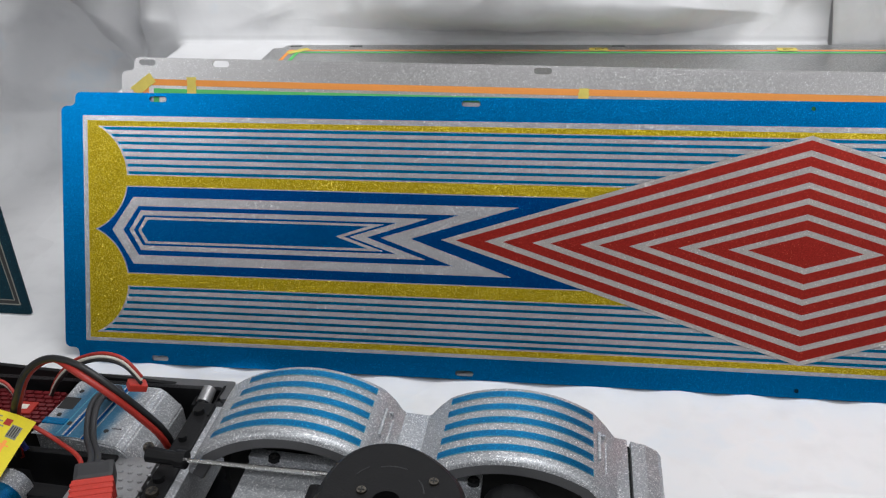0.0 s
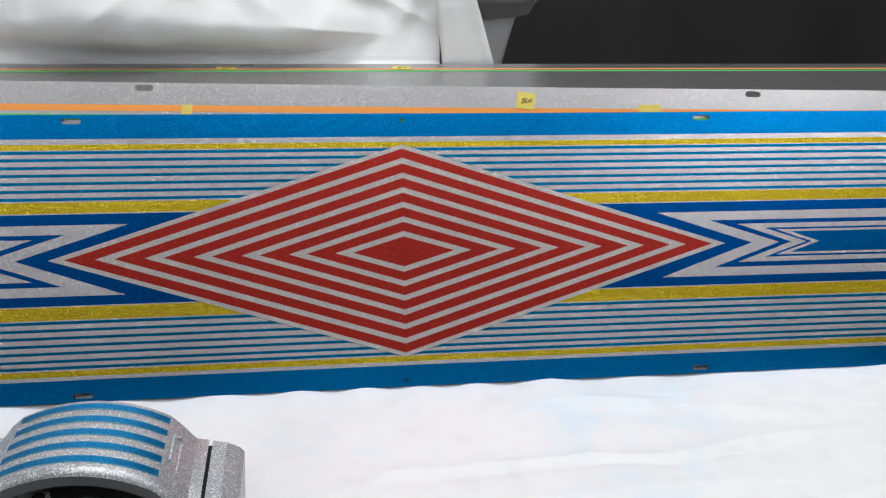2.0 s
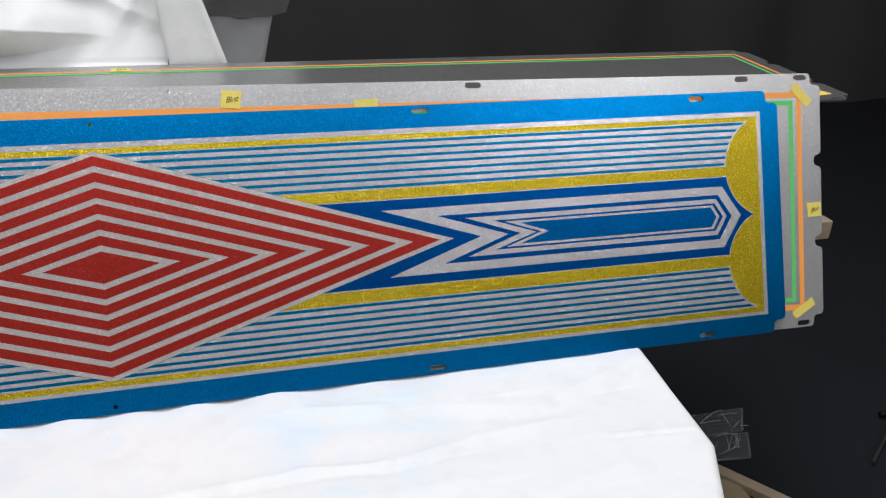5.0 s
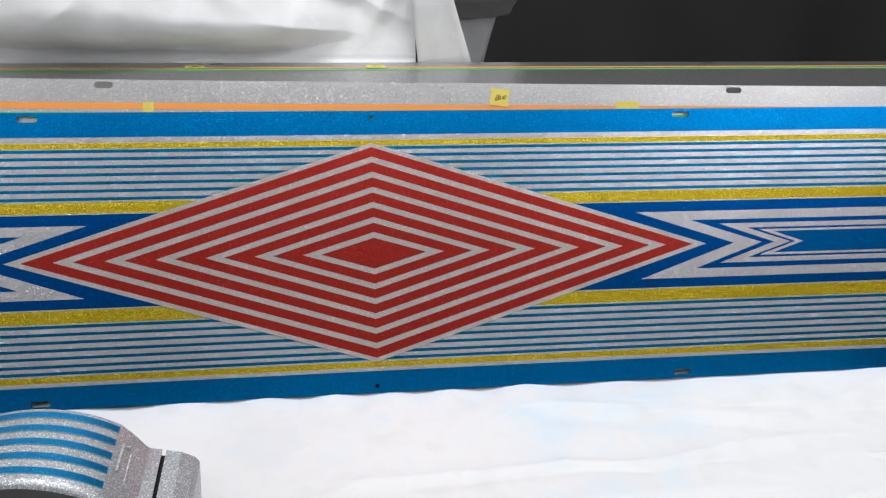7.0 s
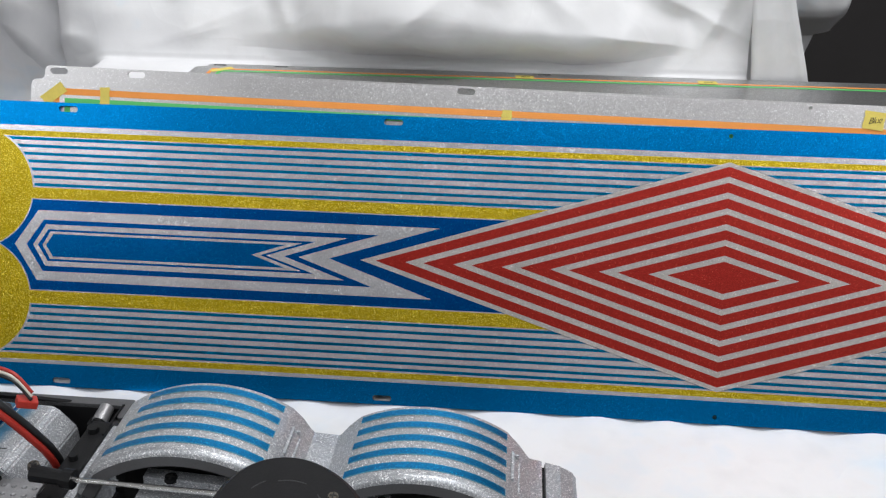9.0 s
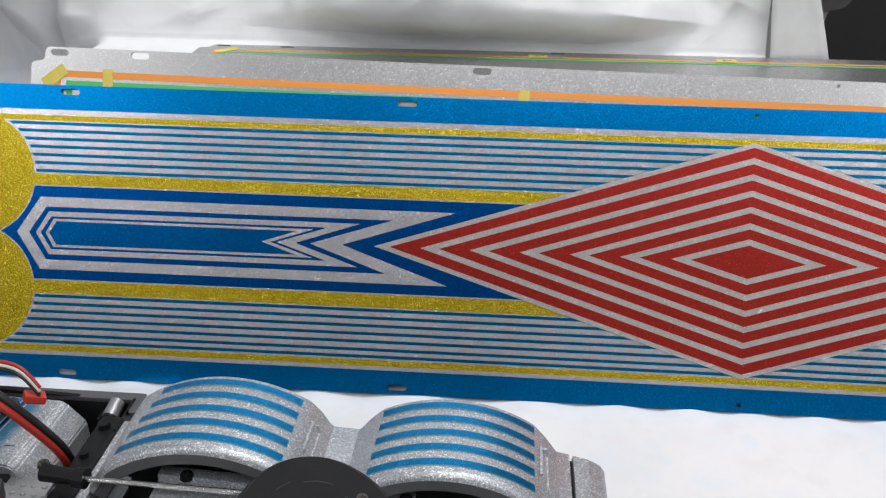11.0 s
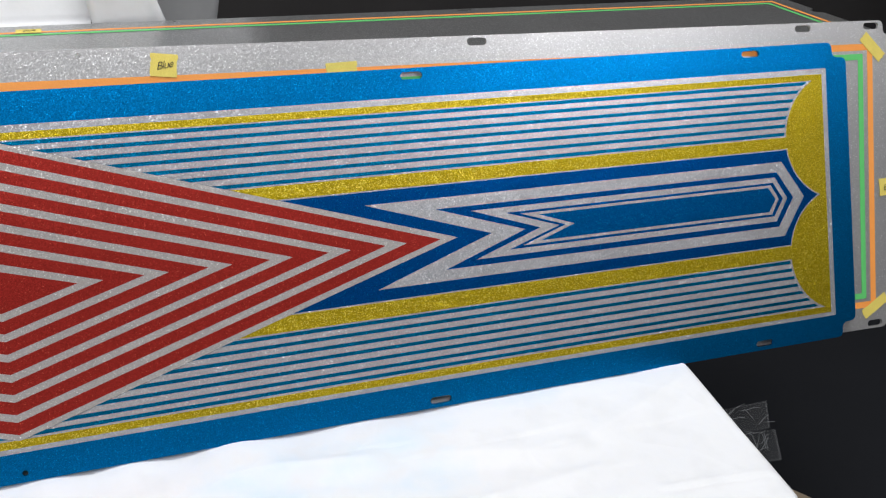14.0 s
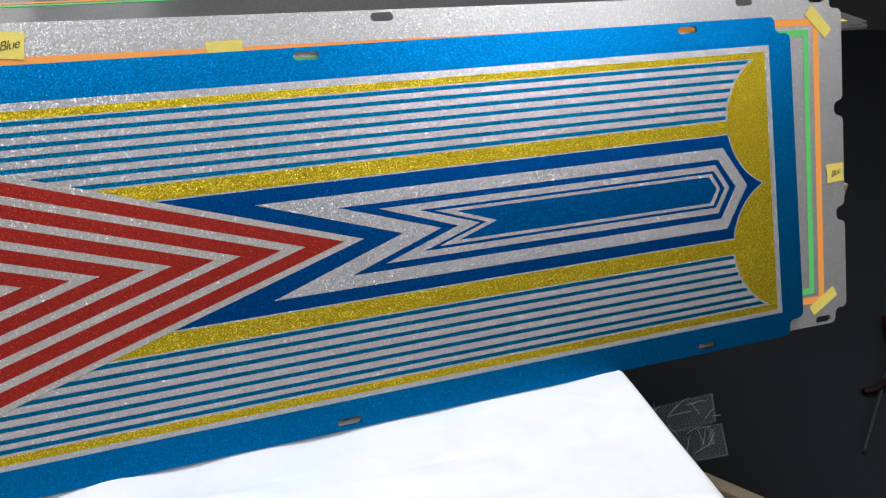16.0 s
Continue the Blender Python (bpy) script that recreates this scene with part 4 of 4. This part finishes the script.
def painted_box():
    """The silver housing with blue lines that stands in the tray."""
    c = thing("electronics_box", SET @ pose(-.3665, -.1405, .761, 0, 0, -2), "silver flake electronics housing with blue airbrushed lines, in the tray", "electronics box")
    prof = [(-.0260, .0), (-.0260, .0425), (-.0245, .0450), (.0205, .0450), (.0236, .0430), (.0310, .0340), (.0315, .0)]

    def near(x):
        return -.0400 - .0065 * (x + .026) / .047
    bm = bmesh.new()
    f, b = [bm.verts.new((x, near(x), z)) for x, z in prof], [bm.verts.new((x, 0, z)) for x, z in prof]
    for k in range(len(prof)):
        j = (k + 1) % len(prof)
        bm.faces.new((f[k], f[j], b[j], b[k]))
    bm.faces.new(f)
    bm.faces.new(b[::-1])
    bmesh.ops.recalc_face_normals(bm, faces=bm.faces[:])
    bmesh.ops.bevel(bm, geom=bm.edges[:], offset=.0008, segments=2, affect="EDGES")
    part("housing", bm, FENDER_SILVER, c)
    rows = ((-.0230, .0195, AIRBRUSH, 1), (-.0074, -.0064, FENDER_SILVER, 2), (-.0062, -.0046, DEEP_BLUE, 2), (-.0043, -.0037, FENDER_SILVER, 2),
            (.0028, .0034, FENDER_SILVER, 2), (.0036, .0052, DEEP_BLUE, 2), (.0060, .0066, FENDER_SILVER, 2), (-.0106, -.0100, STRIPE_EDGE, 2))
    for x0, x1, mat, lift in rows:
        bm = bmesh.new()
        y, z = near((x0 + x1) / 2) + .001, .0450 + .0001 * lift
        bm.faces.new([bm.verts.new(p) for p in ((x0 - .003, y, z), (x1 - .003, y, z), (x1, -.001, z), (x0, -.001, z))])
        part("paint_line", bm, mat, c)
    part("cable_boss", rod_mesh((.0010, -.0100, .0445), (.0010, -.0100, .0490), .0046, 18, .0040), DARK_GREY, c, "dark rubber cable boss", "sharp")
    # added black plate: puts the shade on the housing's near face into colour
    part("front_cover", box_mesh(-.0262, .0215, -.0505, -.0470, .0, .0415, .0006), BLACK_PLASTIC, c, "black plate standing in for the shaded front")
    # holes as dark solids on the top: the shade inside is put into colour
    part("socket", box_mesh(-.0240, -.0155, -.0230, -.0140, .0430, .0452), INK, c, "dark block standing in for a shaded square hole")
    for x, y in ((-.0185, -.0088), (-.0200, -.0275), (-.0110, -.0330), (.010, -.0360)):
        part("screw_hole", rod_mesh((x, y, .0445), (x, y, .0453), .0013, 10), INK, c)
    part("seam", box_mesh(.0120, .0170, -.0342, -.0336, .0448, .0452), INK, c)
    part("step", box_mesh(-.0255, -.0130, -.0345, -.0300, .0440, .0456, .0006), FENDER_BLUE, c)


painted_box()


def speed_controller():
    c = thing("speed_controller", SET @ pose(-.4300, -.1535, .761), "dark red finned speed controller in the tray", "speed controller")
    part("case", box_mesh(-.035, .0305, -.0135, .0125, 0, .0350, .001), BLACK_PLASTIC, c)
    part("cover", box_mesh(-.035, .0305, -.0135, .0125, .0350, .0366, .0004), RED_DIM, c, "dark red cover")
    for j in range(8):
        for i in range(13):
            x, y = -.0345 + .0050 * i + (.0025 if j % 2 else 0), -.0130 + .0032 * j
            part("fin", box_mesh(x, min(x + .0042, .0305), y, y + .0021, .0365, .0382, .0002), WIRE_DARK_RED, c)
    part("badge", box_mesh(.010, .021, -.0075, .0015, .0380, .0390, .0004), WIRE_RED, c)
    part("badge_mark", box_mesh(.0135, .0175, -.0045, -.0010, .0390, .0393), WIRE_WHITE, c, "pale plain mark")


speed_controller()


def cable(name, label, pts, r, mat, n=10):
    c = tagged(part(name, tube_mesh(pts, r, n), mat, smooth=True), label, "cable", name.replace("_", " ") + "s")
    c.matrix_world = SET
    return c


def cables():
    top = [(-.410, -.176, .785), (-.407, -.177, .803), (-.397, -.182, .824), (-.387, -.181, .842), (-.373, -.181, .851), (-.356, -.185, .851), (-.341, -.187, .841), (-.332, -.184, .827), (-.327, -.178, .810), (-.329, -.169, .790)]
    cable("power_cable", "thick black power cable arching over the chassis", top, .0016, WIRE_BLACK)
    cable("power_cable", "thick red power cable arching over the chassis", [(x - .0008 * (i > 4), y - .0022 + .0044 * (i < 5), z - .0020) for i, (x, y, z) in enumerate(top)], .0016, WIRE_RED)
    servo = [(-.409, -.143, .797), (-.399, -.145, .812), (-.384, -.149, .826), (-.367, -.152, .8335), (-.354, -.154, .8325), (-.3455, -.156, .8235)]
    for k, (mat, label) in enumerate(((WIRE_RED, "thin red"), (WIRE_WHITE, "thin white"), (WIRE_BLACK, "thin black"))):
        cable("servo_wire", label + " servo wire in a loop", [(x, y - .0008 * k, z - .0014 * k) for x, y, z in servo], .0009, mat, 8)
    for k, (mat, label) in enumerate(((WIRE_RED, "thin red"), (WIRE_WHITE, "thin white"), (WIRE_BLACK, "thin black"))):
        cable("servo_wire", label + " servo wire beside the tray wall", [(-.460, -.148, .808 - .0012 * k), (-.440, -.149, .811 - .0012 * k), (-.425, -.150, .808 - .0012 * k), (-.413, -.158, .790)], .0009, mat, 8)
    p = thing("servo_plug", SET @ pose(-.3485, -.157, .8190, 0, 24, 35), "small red servo plug on wires", "plug")
    part("body", box_mesh(-.0045, .0045, -.0032, .0032, -.0019, .0019, .0008), PLUG_RED, p)
    for dx in (-.0016, .0016):
        cable("lead", "dark grey lead running down to the plug", [(-.364 + dx, -.149, .800), (-.367 + dx, -.157, .812), (-.366 + dx, -.170, .814), (-.360 + dx, -.186, .811), (-.350 + dx, -.200, .813), (-.3400 + dx, -.2165, .821)], .0015, DARK_GREY)
    cable("battery_wire", "red battery wire beside the yellow label", [(-.430, -.180, .806), (-.412, -.1795, .811), (-.396, -.184, .8145), (-.384, -.188, .8145), (-.372, -.192, .811), (-.356, -.203, .813), (-.350, -.212, .810)], .0011, WIRE_RED)
    cable("battery_wire", "blue battery wire beside the yellow label", [(-.430, -.184, .802), (-.414, -.183, .807), (-.400, -.186, .809), (-.392, -.190, .803)], .0013, WIRE_BLUE)
    p = thing("power_plug", SET @ pose(-.3352, -.2254, .8195, 6, 4, 22), "grey and red power plug lying on the chassis", "plug")
    part("cap", box_mesh(-.0082, .0082, .0002, .0100, -.0050, .0050, .0020), DARK_GREY, p, "dark grey cap")
    part("body", box_mesh(-.0084, .0084, -.0190, .0002, -.0052, .0052, .0010), PLUG_RED, p, "red ribbed body")
    for k in range(3):
        part("rib", box_mesh(-.0087, .0087, -.0035 - .0030 * k, -.0022 - .0030 * k, -.0048, .0055, .0003), PLUG_RED, p)


cables()


def battery():
    b = thing("battery_pack", SET, "silver and blue wrapped battery with a curled yellow warning label", "battery")
    part("cell", rod_mesh((-.398, -.300, .794), (-.388, -.207, .799), .0092, 24, .0088), FENDER_SILVER, b, "silver flake wrap", smooth=True)
    part("wrap", rod_mesh((-.398, -.300, .794), (-.3890, -.2155, .7986), .0095, 24), FENDER_BLUE, b, "blue wrap", smooth=True)

    def at(s, t, lift=0.0):
        """A place on the label: s across it, t down it."""
        a, r, d = Vector((-.4290, -.1795, .8165)), Vector((.0430, -.0060, 0)), Vector((-.0010, -.0360, -.004))
        return a + r * s + d * t + Vector((0, 0, .004 * math.sin(s * 3.14) - .003 * t * t + lift))

    def patch(s0, s1, t0, t1, lift, n=8):
        bm = bmesh.new()
        g = [[bm.verts.new(at(s0 + (s1 - s0) * i / n, t0 + (t1 - t0) * j / n, lift)) for j in range(n + 1)] for i in range(n + 1)]
        for i in range(n):
            for j in range(n):
                bm.faces.new((g[i][j], g[i][j + 1], g[i + 1][j + 1], g[i + 1][j]))
        return bm
    l = part("label", patch(0, 1, 0, 1, 0, 12), LABEL_YELLOW, b, "yellow warning label", smooth=True)
    for k in range(12):
        part("print_bar", patch(.50, .64 + .04 * (k % 3), .08 + .070 * k, .10 + .070 * k, .0002, 3), GREY_INK, l)
    part("print_bar", patch(.80, .92, .16, .36, .0002, 3), GREY_INK, l)
    for k in range(4):
        part("print_bar", patch(.815 + .026 * k, .828 + .026 * k, .18, .34, .0004, 2), INK, l)
    for s0, s1, t0, t1 in ((.70, .90, .46, .48), (.70, .74, .46, .58), (.82, .86, .40, .62), (.70, .78, .66, .69), (.84, .88, .62, .70)):
        part("print_bar", patch(s0, s1, t0, t1, .0002, 3), ORANGE_TAPE, l)
    part("print_mark", patch(.70, .78, .10, .20, .0002, 3), WIRE_RED, l)


battery()


# ---- clutter beside the table ----
def clear_bag(m, w, d, seed, label, skew, crumple=5):
    """A small zip bag, nearly flat, with welded edges and a few sharp creases."""
    b = thing("plastic_bag", m, label, "plastic bag", "plastic bags")

    def high(x, y):
        e = max(0, 1 - (2 * x / w) ** 4) * max(0, 1 - (2 * y / d) ** 4)
        return .0015 + e * (.006 + .005 * noise.noise(Vector((x * 30 + seed, y * 40, seed))) + .004 * abs(noise.noise(Vector((x * 70, y * 90, seed)))))
    n = 18
    for k in (1, 0.15):
        bm = bmesh.new()
        g = [[bm.verts.new(((i / n - .5) * w + skew * (j / n - .5) * d, (j / n - .5) * d, high((i / n - .5) * w, (j / n - .5) * d) * k)) for j in range(n + 1)] for i in range(n + 1)]
        for i in range(n):
            for j in range(n):
                bm.faces.new((g[i][j], g[i + 1][j], g[i + 1][j + 1], g[i][j + 1]))
        part("film", bm, FILM, b)
    for x0, x1, y0, y1 in ((-.5, .5, .46, .5), (-.5, .5, -.5, -.47), (.475, .5, -.47, .46)):
        bm = bmesh.new()
        lo, hi = ([bm.verts.new((x * w + skew * y * d, y * d, z)) for x, y in ((x0, y0), (x1, y0), (x1, y1), (x0, y1))] for z in (.0016, .0022))
        bm.faces.new(hi)
        bm.faces.new(lo[::-1])
        for k in range(4):
            bm.faces.new((lo[k], lo[(k + 1) % 4], hi[(k + 1) % 4], hi[k]))
        part("seam", bm, FILM_EDGE, b)
    rnd = random.Random(int(seed))
    for k in range(crumple):
        x, y, a = rnd.uniform(-.3, .42) * w, rnd.uniform(-.4, .3) * d, rnd.uniform(.0, 1.6)
        pts = [(min(x + math.cos(a) * s * w * .1, .47 * w), y + math.sin(a) * s * d * .16, 0) for s in range(4)]
        part("crease", tube_mesh([(px, py, high(px, py) + .0004) for px, py, _ in pts], .00028, 5), FILM_CREASE, b)
    return b


clear_bag(pose(.610, .193, .4555), .095, .038, 1.0, "flat clear plastic bag on black cloth", .65, 10)
clear_bag(pose(.593, .154, .4555, 0, 0, -6), .088, .042, 6.0, "small crumpled clear plastic bag lying on black cloth", .45, 13)


def wood_strip(name, label, a, b, w, h):
    a, b = Vector(a), Vector(b)
    d = b - a
    bm = box_mesh(0, d.length, -w / 2, w / 2, 0, h, .001)
    ob = part(name, bm, WOOD)
    ob.matrix_world = Matrix.Translation(a) @ pose(0, 0, 0, 0, 0, math.degrees(math.atan2(d.y, d.x)))
    return tagged(ob, label, "wood strip")


wood_strip("wood_strip", "narrow bare wooden strip lying on black cloth", (.532, .176, .453), (.704, -.069, .453), .014, .010)
wood_strip("wood_strip", "end of a wooden strip jutting out behind the silver panel", (.350, .040, .776), (.556, .040, .776), .012, .016)
tagged(part("wood_scrap", box_mesh(.50, .585, .055, .105, .453, .459, .002), CARD), "light brown wooden scrap lying on black cloth", "wood scrap")


def dark_cable():
    """A dim red cable and a thin rod on the black cloth, at the edge of sight."""
    cable("red_cable", "dim dark red cable curled on black cloth", [(.96, .26, .460), (.935, .232, .461), (.915, .205, .461), (.880, .172, .462), (.845, .158, .460), (.825, .160, .458)], .0035, RED_FAINT)
    tagged(part("thin_rod", rod_mesh((.755, .090, .4585), (.900, .195, .4585), .0018, 10), DARK_GREY), "thin dark grey rod lying on black cloth", "rod")


dark_cable()
